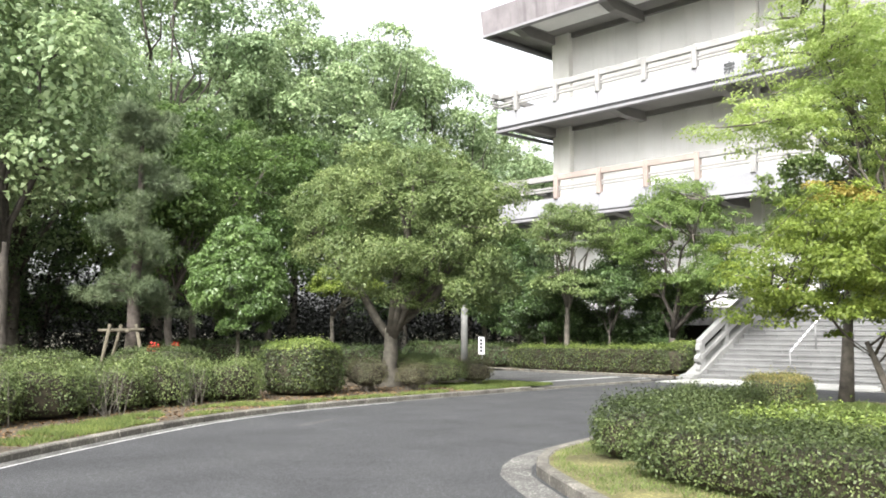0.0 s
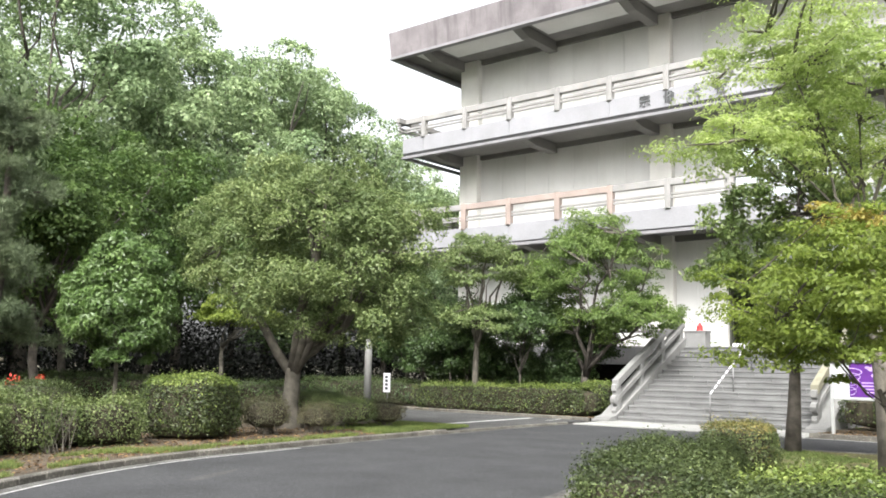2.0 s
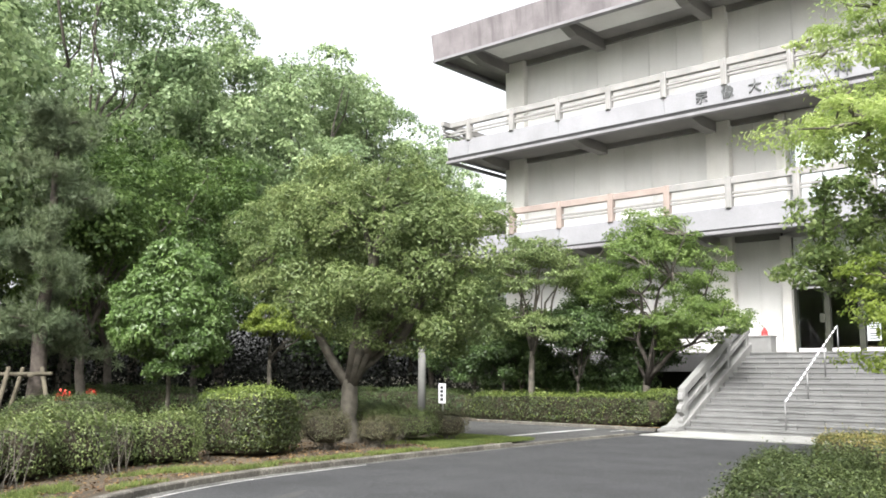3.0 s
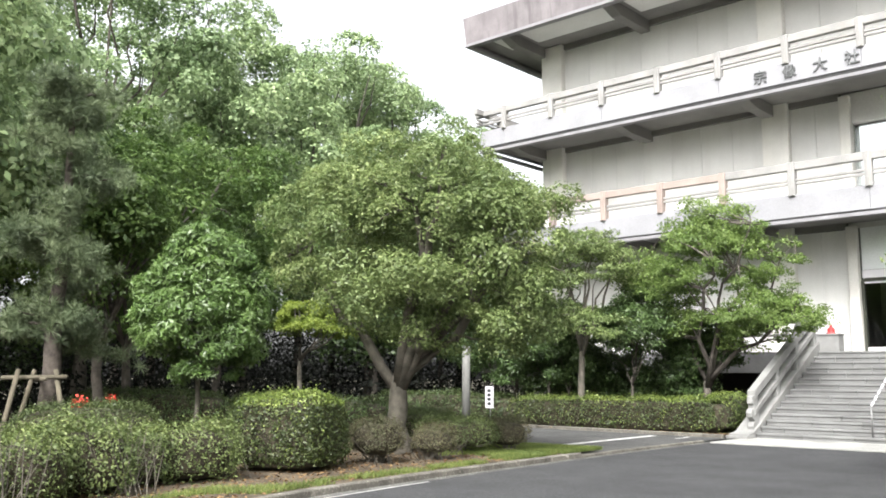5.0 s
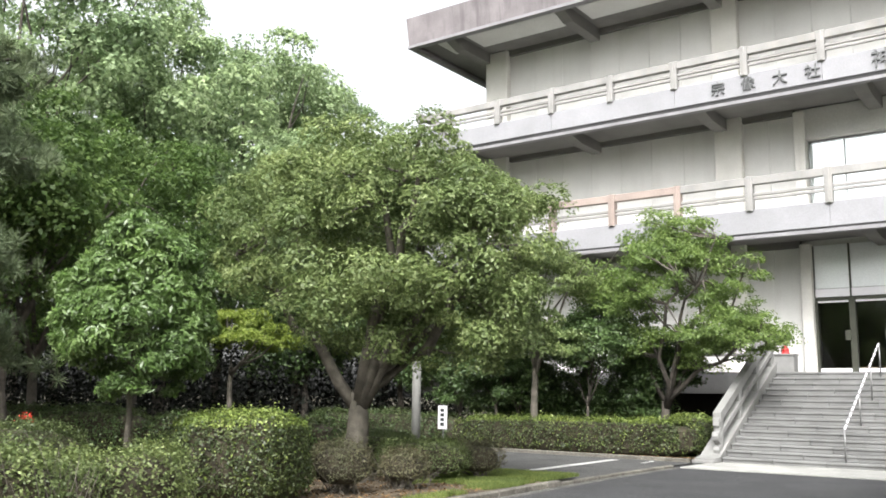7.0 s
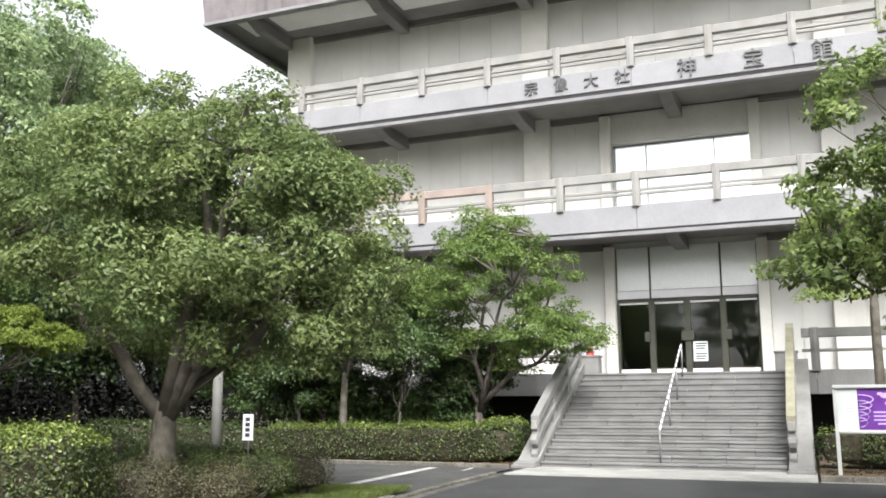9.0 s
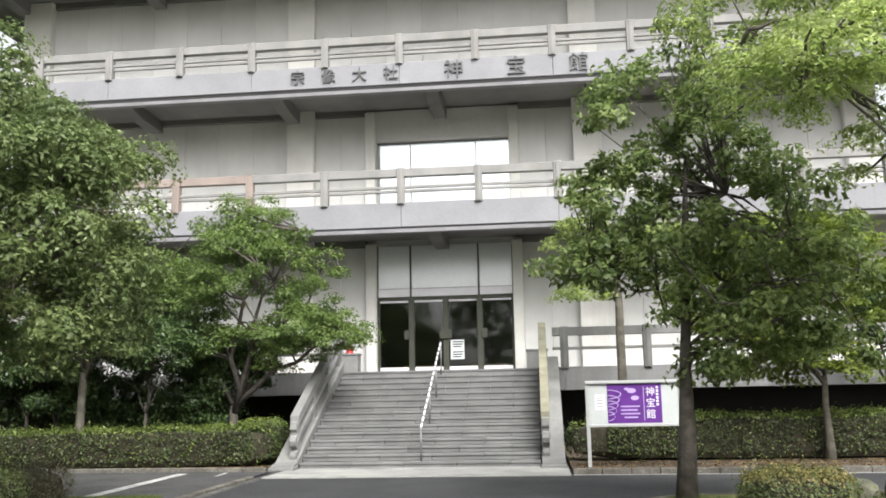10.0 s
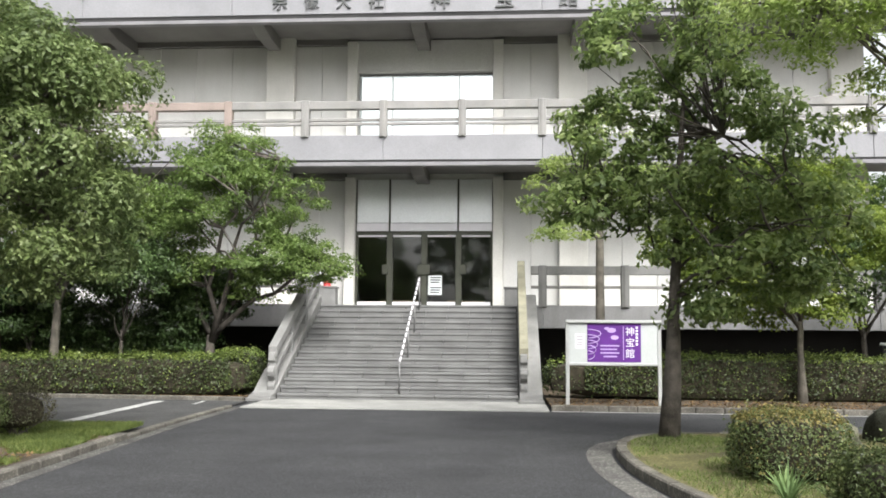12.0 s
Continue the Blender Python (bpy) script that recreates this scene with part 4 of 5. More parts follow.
for i, (x0, x1) in enumerate(((-7.87, -7.45), (-7.87, -7.5), (-7.87, -7.45), (-7.8, -7.5))):
    part("text_bar", box(x0, x1, 26.468, 26.471, 1.40 - 0.08 * i, 1.43 - 0.08 * i, 0), M_LILAC, po)
for cx, cz, r in ((-7.62, 1.76, 0.1), (-7.72, 1.8, 0.06), (-7.55, 1.6, 0.09)):
    d = bmesh.new()
    bmesh.ops.create_circle(d, cap_ends=True, segments=16, radius=r, matrix=pose(cx, 26.4695, cz, 90, 0, 0) @ Matrix.Diagonal((1, 0.55, 1, 1)))
    part("motif", d, M_LILAC, po)
for i in range(5):
    a = [(-8.15 + 0.30 * math.sin(u * 3.1) * (0.5 + 0.12 * i), 26.469, 1.20 + 0.12 * i + 0.10 * math.cos(u * 3)) for u in np.linspace(0, 1, 9)]
    part("motif", tube(a, [0.012] * 9, 5), M_LILAC, po)
pp = tagged(part("paper_notice", box(-8.43, -8.22, 26.472, 26.478, 1.35, 1.68, 0), M_PRINT), "small white paper notice pinned to the board", "notice")
for i in range(4):
    part("text_bar", box(-8.40, -8.25, 26.468, 26.471, 1.42 + 0.06 * i, 1.44 + 0.06 * i, 0), M_BIN, pp)

# parking sign and pole by the lot
sg = thing("parking_sign", (-21.3, 23.3, 0.035), "white upright sign with black characters on a thin post", "sign")
part("post", tube([(-21.3, 23.33, 0.03), (-21.3, 23.33, 1.3)], [0.02, 0.02]), M_STEEL, sg)
part("plate", box(-21.44, -21.16, 23.28, 23.31, 0.80, 1.40, 0.004), M_PRINT, sg)
for i in range(4):
    part("text_bar", box(-21.36, -21.24, 23.272, 23.276, 0.88 + 0.12 * i, 0.965 + 0.12 * i, 0), M_INK, sg)
pl = thing("lamp_post", (-22.3, 23.45, 0.035), "plain grey concrete post rising into the foliage", "post")
part("shaft", tube([(-22.3, 23.45, 0.0), (-22.3, 23.45, 1.5), (-22.3, 23.45, 2.5)], [0.125, 0.12, 0.115], 14), M_POLE, pl)
part("cap", tube([(-22.3, 23.45, 2.5), (-22.3, 23.45, 2.55)], [0.13, 0.1], 14), M_POLE, pl)
bl = thing("garden_lamp", (-0.4, 29.6, 0.1), "short black bollard lamp with pale cap behind the hedge", "lamp")
part("shaft", tube([(-0.4, 29.6, 0.1), (-0.4, 29.6, 1.45)], [0.08, 0.08], 12), M_LAMPBLACK, bl)
part("cap", tube([(-0.4, 29.6, 1.45), (-0.4, 29.6, 1.52)], [0.16, 0.13], 12), M_BOARD, bl)

# ---- trees ----
tree("broadleaf_tree", 11, (-18.5, 16.8, 0.09), 1.6, 0.26, [(-18.1, 16.8, 4.3, 2.9, 2.7, 1.9), (-19.6, 16.3, 4.6, 1.6, 1.7, 1.5), (-16.6, 17.2, 4.0, 1.6, 1.7, 1.6), (-18.0, 16.9, 5.5, 1.9, 1.9, 1.2), (-16.7, 17.7, 2.8, 1.7, 1.5, 0.8), (-18.9, 17.9, 2.9, 1.7, 1.3, 0.7), (-17.6, 15.6, 3.1, 1.5, 1.2, 0.9), (-16.2, 17.7, 4.8, 1.2, 1.3, 1.1)], L_OLIVE, M_BARK,
     "broad spreading tree with dense olive-green crown and grey trunk", 260, 0.4, 150, 0.09, 0.042, 9, 60, inner=0.42, low=-0.85, limb=1.25, sprays=(210, 0.46, 330))
tree("small_tree", 12, (-27.8, 21.7, 0.09), 2.2, 0.10, [(-27.3, 21.8, 3.25, 1.65, 1.5, 0.5), (-27.6, 21.8, 3.75, 0.9, 0.9, 0.4)], L_YELLOW, M_BARK, "slender young tree with bright yellow-green leaves", 100, 0.34, 100, 0.13, 0.06, 6, 30, flat=0.35)
tree("glossy_tree", 13, (-19.9, 12.9, 0.09), 2.0, 0.06, [(-19.8, 12.9, 2.75, 1.2, 1.2, 1.3), (-19.75, 12.9, 3.6, 0.85, 0.85, 0.8)], L_GLOSSY, M_BARK, "small rounded evergreen with long glossy leaves", 230, 0.26, 130, 0.125, 0.034, 6, 30, droop=-0.35, spread=0.7, low=-0.95, inner=0.3, sprays=(170, 0.27, 150))
tree("spreading_maple", 14, (-18.0, 30.0, 0.1), 1.5, 0.17, [(-17.6, 30.0, 5.2, 2.6, 2.4, 1.6), (-17.5, 29.9, 6.5, 1.6, 1.5, 0.9), (-15.9, 29.7, 3.7, 1.4, 1.5, 0.9), (-19.4, 29.9, 4.2, 1.3, 1.5, 0.9), (-17.5, 29.4, 3.3, 1.8, 1.2, 0.5), (-15.1, 29.5, 3.5, 1.1, 1.2, 0.7), (-19.6, 29.6, 5.0, 1.2, 1.3, 0.8), (-16.5, 30.2, 2.9, 1.3, 1.0, 0.55)], L_MAPLE, M_BARK_DARK,
     "layered green maple with dark forked branches before the gallery", 520, 0.38, 110, 0.1, 0.048, 7, 120, limb=1.15, flat=0.45, droop=0.15, spread=0.5, inner=0.4, low=-0.7)
tree("thin_tree", 15, (-21.3, 28.0, 0.1), 2.6, 0.13, [(-21.2, 28.0, 5.2, 1.8, 1.7, 1.4), (-21.0, 27.8, 3.3, 1.7, 1.5, 0.8)], L_OLIVE, M_BARK, "thin-crowned olive-green tree behind the clipped hedge", 190, 0.42, 90, 0.12, 0.055, 9, 45, flat=0.35, droop=0.1)
tree("dark_evergreen", 16, (-20.0, 28.9, 0.1), 1.6, 0.06, [(-19.7, 29.0, 3.2, 1.4, 1.2, 1.3)], L_DARK, M_BARK_DARK, "small dark green evergreen in the shade of the gallery", 130, 0.42, 120, 0.12, 0.05, 6, 25)
tree("dark_evergreen", 17, (-18.6, 30.6, 0.1), 1.0, 0.05, [(-18.4, 30.8, 2.6, 1.3, 1.0, 0.9)], L_DARK, M_BARK_DARK, "small dark green evergreen in the shade of the gallery", 110, 0.42, 110, 0.12, 0.05, 6, 25)
tree("dark_evergreen", 18, (-23.6, 29.4, 0.1), 1.5, 0.07, [(-23.6, 29.4, 2.9, 1.3, 1.1, 1.1)], L_DARK, M_BARK_DARK, "small dark green evergreen in the shade of the gallery", 120, 0.42, 110, 0.12, 0.05, 6, 25)
for i, (x, y, lo2, hi2, r) in enumerate(((-22.7, 29.3, 1.2, 4.4, 1.3), (-25.2, 29.6, 1.2, 4.6, 1.4), (-26.9, 30.6, 1.4, 5.6, 1.5))):
    tree("dark_evergreen", 200 + i, (x, y, 0.1), 1.1, 0.055, [(x, y, (lo2 + hi2) / 2, r, r * 0.9, (hi2 - lo2) / 2)], L_DARK, M_BARK_DARK, "small dark green evergreen in the shade of the gallery", 130, 0.4, 110, 0.12, 0.05, 6, 25, low=-0.9)
for i, (x, y, r) in enumerate(((-20.9, 30.3, 1.25), (-19.1, 30.6, 1.1), (-22.5, 30.2, 1.3), (-24.3, 30.4, 1.3))):
    tree("dark_evergreen", 210 + i, (x, y, 0.1), 0.6, 0.05, [(x, y, 1.95, r, r * 0.8, 1.1)], L_DARK, M_BARK_DARK, "low dark green evergreen in the shade of the gallery", 95, 0.36, 110, 0.11, 0.045, 6, 25, low=-0.95, inner=0.35)
tree("island_tree", 19, (-7.5, 20.0, 0.115), 5.2, 0.115, [(-6.8, 20.0, 7.2, 0.8, 0.8, 0.9), (-6.9, 20.0, 5.7, 1.1, 1.1, 1.1), (-6.2, 19.9, 4.4, 1.6, 1.5, 1.2), (-7.5, 20.0, 4.1, 0.9, 0.9, 0.8), (-5.5, 19.8, 3.4, 1.1, 1.1, 0.8), (-6.3, 19.6, 2.8, 1.2, 1.1, 0.6), (-5.4, 19.8, 2.3, 0.9, 0.9, 0.45), (-6.9, 19.7, 2.2, 0.8, 0.8, 0.4), (-7.4, 19.9, 3.1, 0.8, 0.8, 0.5), (-8.4, 20.0, 4.9, 0.9, 0.9, 0.8), (-8.7, 20.0, 3.7, 0.9, 0.9, 0.8), (-8.1, 20.0, 6.3, 0.8, 0.8, 0.8)], L_BROAD, M_BARK_DARK,
     "dark-trunked tree with broad green leaves in loose tufts on the island", 330, 0.30, 68, 0.135, 0.062, 14, 110, inner=0.3, low=-0.8, lean=(0.3, 0), leader=0.6, limb=0.75, flat=0.7)
tree("feathery_tree", 20, (-4.55, 15.2, 0.115), 3.6, 0.16, [(-4.6, 16.3, 6.3, 2.1, 2.2, 1.0), (-5.8, 16.4, 5.3, 1.8, 1.8, 0.8), (-6.3, 16.6, 6.6, 1.7, 1.7, 0.8), (-5.0, 16.4, 7.8, 2.3, 2.2, 0.8), (-6.5, 14.8, 5.0, 1.3, 1.3, 0.6), (-4.4, 16.6, 4.6, 1.7, 1.6, 0.7), (-3.6, 15.6, 5.6, 1.6, 1.6, 0.8)], L_BRIGHT, M_BARK,
     "pale yellow-green feathery tree with thick grey trunk on the lawn", 450, 0.36, 110, 0.08, 0.032, 8, 110, lean=(-0.35, 0.5), limb=0.4, flat=0.24, droop=0.1, spread=0.33, inner=0.45)
tree("young_maple", 26, (-3.5, 12.5, 0.115), 1.35, 0.06, [(-4.4, 12.3, 2.45, 1.4, 1.3, 0.75), (-3.6, 12.5, 2.6, 1.3, 1.3, 0.8), (-5.1, 12.1, 2.5, 0.75, 0.8, 0.5), (-4.2, 12.3, 3.1, 0.8, 0.8, 0.45), (-4.2, 12.2, 1.85, 1.1, 1.0, 0.35), (-2.7, 12.6, 2.5, 0.9, 0.9, 0.6), (-5.0, 12.3, 1.95, 0.8, 0.8, 0.35)], L_YELLOW, M_BARK_DARK,
     "low twisted maple with yellow-green leaves and tawny tips", 260, 0.27, 130, 0.06, 0.032, 6, 70, lean=(-0.55, -0.05), limb=0.6, flat=0.3, droop=0.15, spread=0.4, inner=0.4, low=-0.8,
     extra=([(-4.3, 12.3, 3.35, 0.5, 0.5, 0.2)], L_TAWNY, 8))
tree("garden_tree", 21, (-7.4, 31.0, 0.1), 5.0, 0.15, [(-8.3, 31.0, 6.0, 1.4, 1.2, 1.1), (-7.2, 31.0, 7.4, 1.2, 1.1, 1.0), (-8.3, 31.0, 4.5, 1.1, 1.0, 0.6), (-6.6, 31.0, 5.6, 1.4, 1.2, 1.2)], L_BRIGHT, M_BARK, "pale yellow-green garden tree before the museum wall", 95, 0.38, 80, 0.11, 0.05, 8, 60, flat=0.35, spread=0.4, inner=0.4, limb=0.45, leader=0.2)
tree("garden_tree", 22, (-3.0, 28.0, 0.1), 2.2, 0.095, [(-3.4, 27.9, 4.6, 2.5, 1.8, 1.5), (-4.6, 27.6, 3.3, 1.4, 1.4, 1.0), (-1.8, 27.8, 3.8, 1.5, 1.4, 1.0), (-3.6, 27.9, 2.4, 1.9, 1.3, 0.8), (-5.4, 28.2, 3.6, 1.3, 1.2, 1.0)], L_YELLOW, M_BARK, "green garden tree behind the clipped hedge", 290, 0.42, 110, 0.13, 0.065, 8, 50, flat=0.4)
tree("garden_tree", 23, (-0.6, 30.5, 0.1), 1.8, 0.09, [(-0.4, 30.5, 3.4, 1.7, 1.4, 1.5)], L_DARK, M_BARK_DARK, "dark garden evergreen behind the clipped hedge", 80, 0.42, 110, 0.13, 0.06, 6, 30)
tree("garden_tree", 24, (3.5, 27.0, 0.1), 2.4, 0.14, [(3.2, 27.0, 5.0, 2.6, 2.4, 2.2), (2.0, 26.6, 3.4, 1.6, 1.6, 1.0)], L_OLIVE, M_BARK, "leafy tree at the corner of the museum bed", 140, 0.5, 110, 0.15, 0.07, 8, 40)
# the wood to the west
# The last three low dark trees are added to fill bright gaps with dark.
FOREST = [(-27.5, 9.5, 3.6, 14, 4.2, L_FOREST), (-31.0, 17.5, 2.4, 10.5, 4.0, L_FORESTGREEN), (-27.5, 14.8, 2.2, 8.2, 2.8, L_FORESTGREEN), (-33.5, 22.5, 2.4, 11, 3.8, L_FORESTGREEN), (-37, 13, 4, 17, 5, L_FOREST),
          (-38, 19.5, 5, 21, 5.2, L_FOREST), (-37.5, 26.5, 4, 17.4, 4.6, L_FOREST), (-42, 33, 4, 20, 5.4, L_FOREST), (-36, 32.5, 3, 13.2, 3.8, L_FOREST), (-46, 27, 5, 22, 5.5, L_FOREST), (-40.5, 40, 4, 18.2, 4.8, L_FOREST),
          (-36.5, 38, 2.6, 11.5, 3.2, L_FORESTGREEN), (-44, 37, 4, 20.6, 4.8, L_FOREST), (-48, 17, 5, 19, 6, L_FOREST), (-33, 4, 3, 15, 5, L_FOREST), (-45, 6, 4, 17, 6, L_FOREST), (-55, 30, 5, 19, 6.5, L_FOREST), (-32.5, 29.5, 1.8, 7, 2.4, L_DARK),
          (-31, 33.5, 1.8, 5.5, 2.2, L_DARK), (-58, 14, 4, 18, 7, L_FOREST), (-44, 48, 4, 18, 5.5, L_FOREST), (-35.5, 44, 3, 13, 4, L_FOREST), (-38, 10.5, 0.9, 6.5, 3.4, L_DARK), (-41, 15.5, 0.9, 7, 3.6, L_DARK), (-43, 21.5, 0.9, 7, 3.6, L_DARK)]
for i, (x, y, lo, top, r, m) in enumerate(FOREST):
    big = top > 12
    mid, half = (lo + top) / 2, (top - lo) / 2
    rg = np.random.default_rng(500 + i)
    blobs = [(x, y, mid, r * 0.8, r * 0.8, half * 0.92)]
    for k in range(7):
        a = 2.4 * k + rg.uniform(0, 1)
        u = rg.uniform(-0.75, 0.7)
        w = r * math.sqrt(1 - u * u) * 0.62
        blobs.append((x + math.cos(a) * w, y + math.sin(a) * w, mid + u * half, r * rg.uniform(0.4, 0.55), r * rg.uniform(0.4, 0.55), half * rg.uniform(0.2, 0.34)))
    tree("forest_tree", 100 + i, (x, y, 0.08), lo + 0.5, 0.16 if not big else 0.27, blobs, m, M_BARK_DARK, "tall leafy woodland tree with dense green crown" if big else "rounded deep green tree at the edge of the wood", 120 if big else 100,
         0.8 if big else 0.55, 84, 0.23 if big else 0.16, 0.13 if big else 0.085, 8, 25, group="woodland trees", inner=0.45, low=-0.8, sprays=(64 if big else 60, 1.25 if big else 0.8, 300))
# undergrowth; the dark under the crowns is in its leaf colour
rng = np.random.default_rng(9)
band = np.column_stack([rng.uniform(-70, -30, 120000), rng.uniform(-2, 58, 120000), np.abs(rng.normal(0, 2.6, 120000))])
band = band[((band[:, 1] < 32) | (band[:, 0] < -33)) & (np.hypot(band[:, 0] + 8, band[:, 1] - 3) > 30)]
tagged(part("undergrowth", quads("undergrowth", leaves(rng, band + np.array([0, 0, 0.1]), np.tile([0.5, -0.5, 0.7], (len(band), 1)), 0.22, 0.1, 0.2, 0.8)), L_SHADE), "tangled undergrowth, leaf colour near black as the shade under the wood", "undergrowth", kind="stuff")

# more of the wood, beyond the drive behind the walker
for i, (k, x, y, turn) in enumerate(((4, -14, -17, 40), (5, -4, -21, 120), (7, 7, -19, 200), (9, 17, -14, 80), (13, 26, -6, 10), (5, 28, 6, 60), (4, -24, -10, 150), (7, 33, 18, 230), (1, 9, 47, 20), (3, 15, 40, 140), (1, 20, 50, 250))):
    src = [o for o in scene.objects if o.parent is None and o.name.startswith("forest_tree")][k]
    copy_thing(src, pose(x, y, 0.0, 0, 0, turn))

# pine with layered needle pads
rng = np.random.default_rng(77)
pine = thing("pine_tree", (-22.0, 11.0, 0.09), "young pine with grey-green needle tufts tied to stakes", "tree")
pv, pf = [], []
line = bend(rng, (-22.0, 11.0, 0), (-21.8, 11.1, 7.2), 8, 0.09)
tube_into(pv, pf, line, [0.21 * (1 - 0.1 * i) for i in range(9)], 10)
tufts, ways = [], []
for i in range(26):
    h = rng.uniform(1.5, 7.2)
    a = rng.uniform(0, 2 * math.pi)
    reach = rng.uniform(0.6, 1.5) * (1.15 - 0.08 * h)
    p0 = np.array([np.interp(h, [q[2] for q in line], [q[0] for q in line]), np.interp(h, [q[2] for q in line], [q[1] for q in line]), h])
    p1 = p0 + np.array([math.cos(a) * reach, math.sin(a) * reach, rng.uniform(-0.15, 0.25)])
    br = bend(rng, p0, p1, 5, 0.08)
    tube_into(pv, pf, br, [0.04, 0.034, 0.028, 0.02, 0.014, 0.008], 6)
    for q in br[2:]:
        for _ in range(7):
            tufts.append(q + rng.normal(0, 1, 3) * np.array([0.26, 0.26, 0.12]))
part("trunk", mesh_data("trunk", pv, pf, True), M_BARK_PINE, pine)
tufts = np.array(tufts)
k = np.repeat(np.arange(len(tufts)), 64)
d = unit(rng.normal(0, 1, (len(k), 3)) + np.array([0, 0, 0.5]))
side = unit(np.cross(d, rng.normal(0, 1, (len(k), 3)))) * 0.0055
tip = tufts[k] + d * rng.uniform(0.13, 0.24, (len(k), 1))
part("needles", quads("needles", np.stack([tufts[k] - side, tufts[k] + side, tip + side * 0.5, tip - side * 0.5], 1)), L_PINE, pine)
st = thing("tree_stakes", (-21.6, 10.6, 0.09), "weathered wooden stake frame propping the pine", "tree stakes")
for (xa, ya), (xb, yb) in (((-21.5, 9.9), (-21.75, 10.35)), ((-20.9, 11.0), (-21.35, 10.85)), ((-22.4, 10.5), (-22.1, 10.8))):
    part("stake", tube([(xa, ya, 0.05), (xb, yb, 1.75)], [0.05, 0.045]), M_WOOD, st)
part("cross_bar", tube([(-22.2, 10.25, 1.6), (-21.1, 10.95, 1.62)], [0.04, 0.04]), M_WOOD, st)
part("cross_bar", tube([(-21.2, 10.6, 1.58), (-22.4, 10.9, 1.58)], [0.04, 0.04]), M_WOOD, st)

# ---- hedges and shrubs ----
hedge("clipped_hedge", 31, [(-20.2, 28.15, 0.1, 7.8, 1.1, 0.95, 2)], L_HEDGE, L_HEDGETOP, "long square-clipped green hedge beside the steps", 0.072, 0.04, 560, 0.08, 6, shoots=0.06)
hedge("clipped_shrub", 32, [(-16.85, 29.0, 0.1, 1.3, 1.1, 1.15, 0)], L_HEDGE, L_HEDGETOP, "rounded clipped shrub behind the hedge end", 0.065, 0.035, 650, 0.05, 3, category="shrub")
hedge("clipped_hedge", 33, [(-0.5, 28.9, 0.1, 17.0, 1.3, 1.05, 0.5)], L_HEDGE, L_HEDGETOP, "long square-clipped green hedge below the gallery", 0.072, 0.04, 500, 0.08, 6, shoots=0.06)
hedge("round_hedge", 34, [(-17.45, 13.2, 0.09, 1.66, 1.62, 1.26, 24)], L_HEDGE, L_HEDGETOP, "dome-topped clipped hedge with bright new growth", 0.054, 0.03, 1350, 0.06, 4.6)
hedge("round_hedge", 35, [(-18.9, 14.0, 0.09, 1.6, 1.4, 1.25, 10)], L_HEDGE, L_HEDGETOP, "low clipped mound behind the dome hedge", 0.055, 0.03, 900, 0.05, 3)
row = smooth_line([(-13.7, 2.6), (-14.85, 4.9), (-15.9, 6.9), (-16.85, 8.9), (-17.5, 11.0)], 0.98)
mounds = [(p[0] + 0.16 * math.sin(2.3 * i), p[1] + 0.1 * math.sin(3.7 * i), 0.09, 1.5 + 0.14 * math.sin(1.9 * i), 1.35 + 0.2 * math.sin(2.9 * i + 1), 0.80 + 0.09 * math.sin(2.1 * i), 62 + 9 * math.sin(5 * i)) for i, p in enumerate(row)]
hedge("azalea_hedge", 36, mounds, L_AZALEA, L_AZALEATOP, "loose lumpy azalea hedge with bare twigs along the kerb", 0.054, 0.029, 1050, 0.13, 3.3, shoots=0.12)
hedge("azalea_mound", 37, [(-19.6, 10.6, 0.09, 2.4, 2.0, 1.1, 30)], L_AZALEA, L_HEDGE, "azalea mound dotted with red flowers", 0.042, 0.022, 1000, 0.08, 3, flowers=24, category="shrub")
hedge("azalea_mound", 38, [(-20.3, 7.8, 0.09, 3.0, 1.8, 1.02, 70)], L_AZALEA, L_HEDGE, "low azalea mound below the pine", 0.055, 0.028, 600, 0.1, 3, category="shrub")
for i, (x, y, sx, sy, hh, m) in enumerate(((-17.2, 15.0, 0.95, 0.9, 0.78, L_BROWN), (-16.9, 16.2, 0.8, 0.75, 0.62, L_BROWN), (-17.6, 17.6, 1.7, 1.0, 0.75, L_AZALEA), (-17.1, 18.7, 0.9, 0.8, 0.68, L_BROWN), (-19.3, 18.4, 1.7, 1.2, 0.8, L_AZALEA), (-20.6, 19.6, 1.8, 1.1, 0.75, L_DARK))):
    hedge("low_shrub", 40 + i, [(x, y, 0.09, sx, sy, hh, 15 * i)], m, m, "low twiggy brownish shrub in the earth bed" if m is L_BROWN else "low clipped green shrub in the earth bed", 0.038, 0.02, 1500, 0.07, 2.8, shoots=0.15, category="shrub", group="bed shrubs", legs=0.14)
hedge("back_hedge", 50, [(-24.5, 19.3, 0.09, 5.5, 1.2, 1.0, 15), (-29.5, 17.5, 0.09, 5.5, 1.4, 1.1, 20)], L_DARK, L_HEDGE, "shaded hedge at the edge of the wood", 0.08, 0.045, 350, 0.1, 4)
hedge("back_hedge", 51, [(-28.0, 28.9, 0.09, 7.0, 1.2, 1.0, 4)], L_DARK, L_HEDGE, "shaded hedge at the edge of the wood", 0.08, 0.045, 350, 0.1, 4)
hedge("island_hedge", 52, [(-2.6, 8.55, 0.115, 4.9, 1.2, 0.56, -14), (-5.75, 10.6, 0.115, 1.25, 2.4, 0.58, 14), (-6.5, 12.8, 0.115, 1.25, 2.4, 0.58, 12)], L_AZALEA, L_HEDGE, "low clipped hedge curving round the island lawn", 0.038, 0.021, 2300, 0.09, 5.5, shoots=0.1)
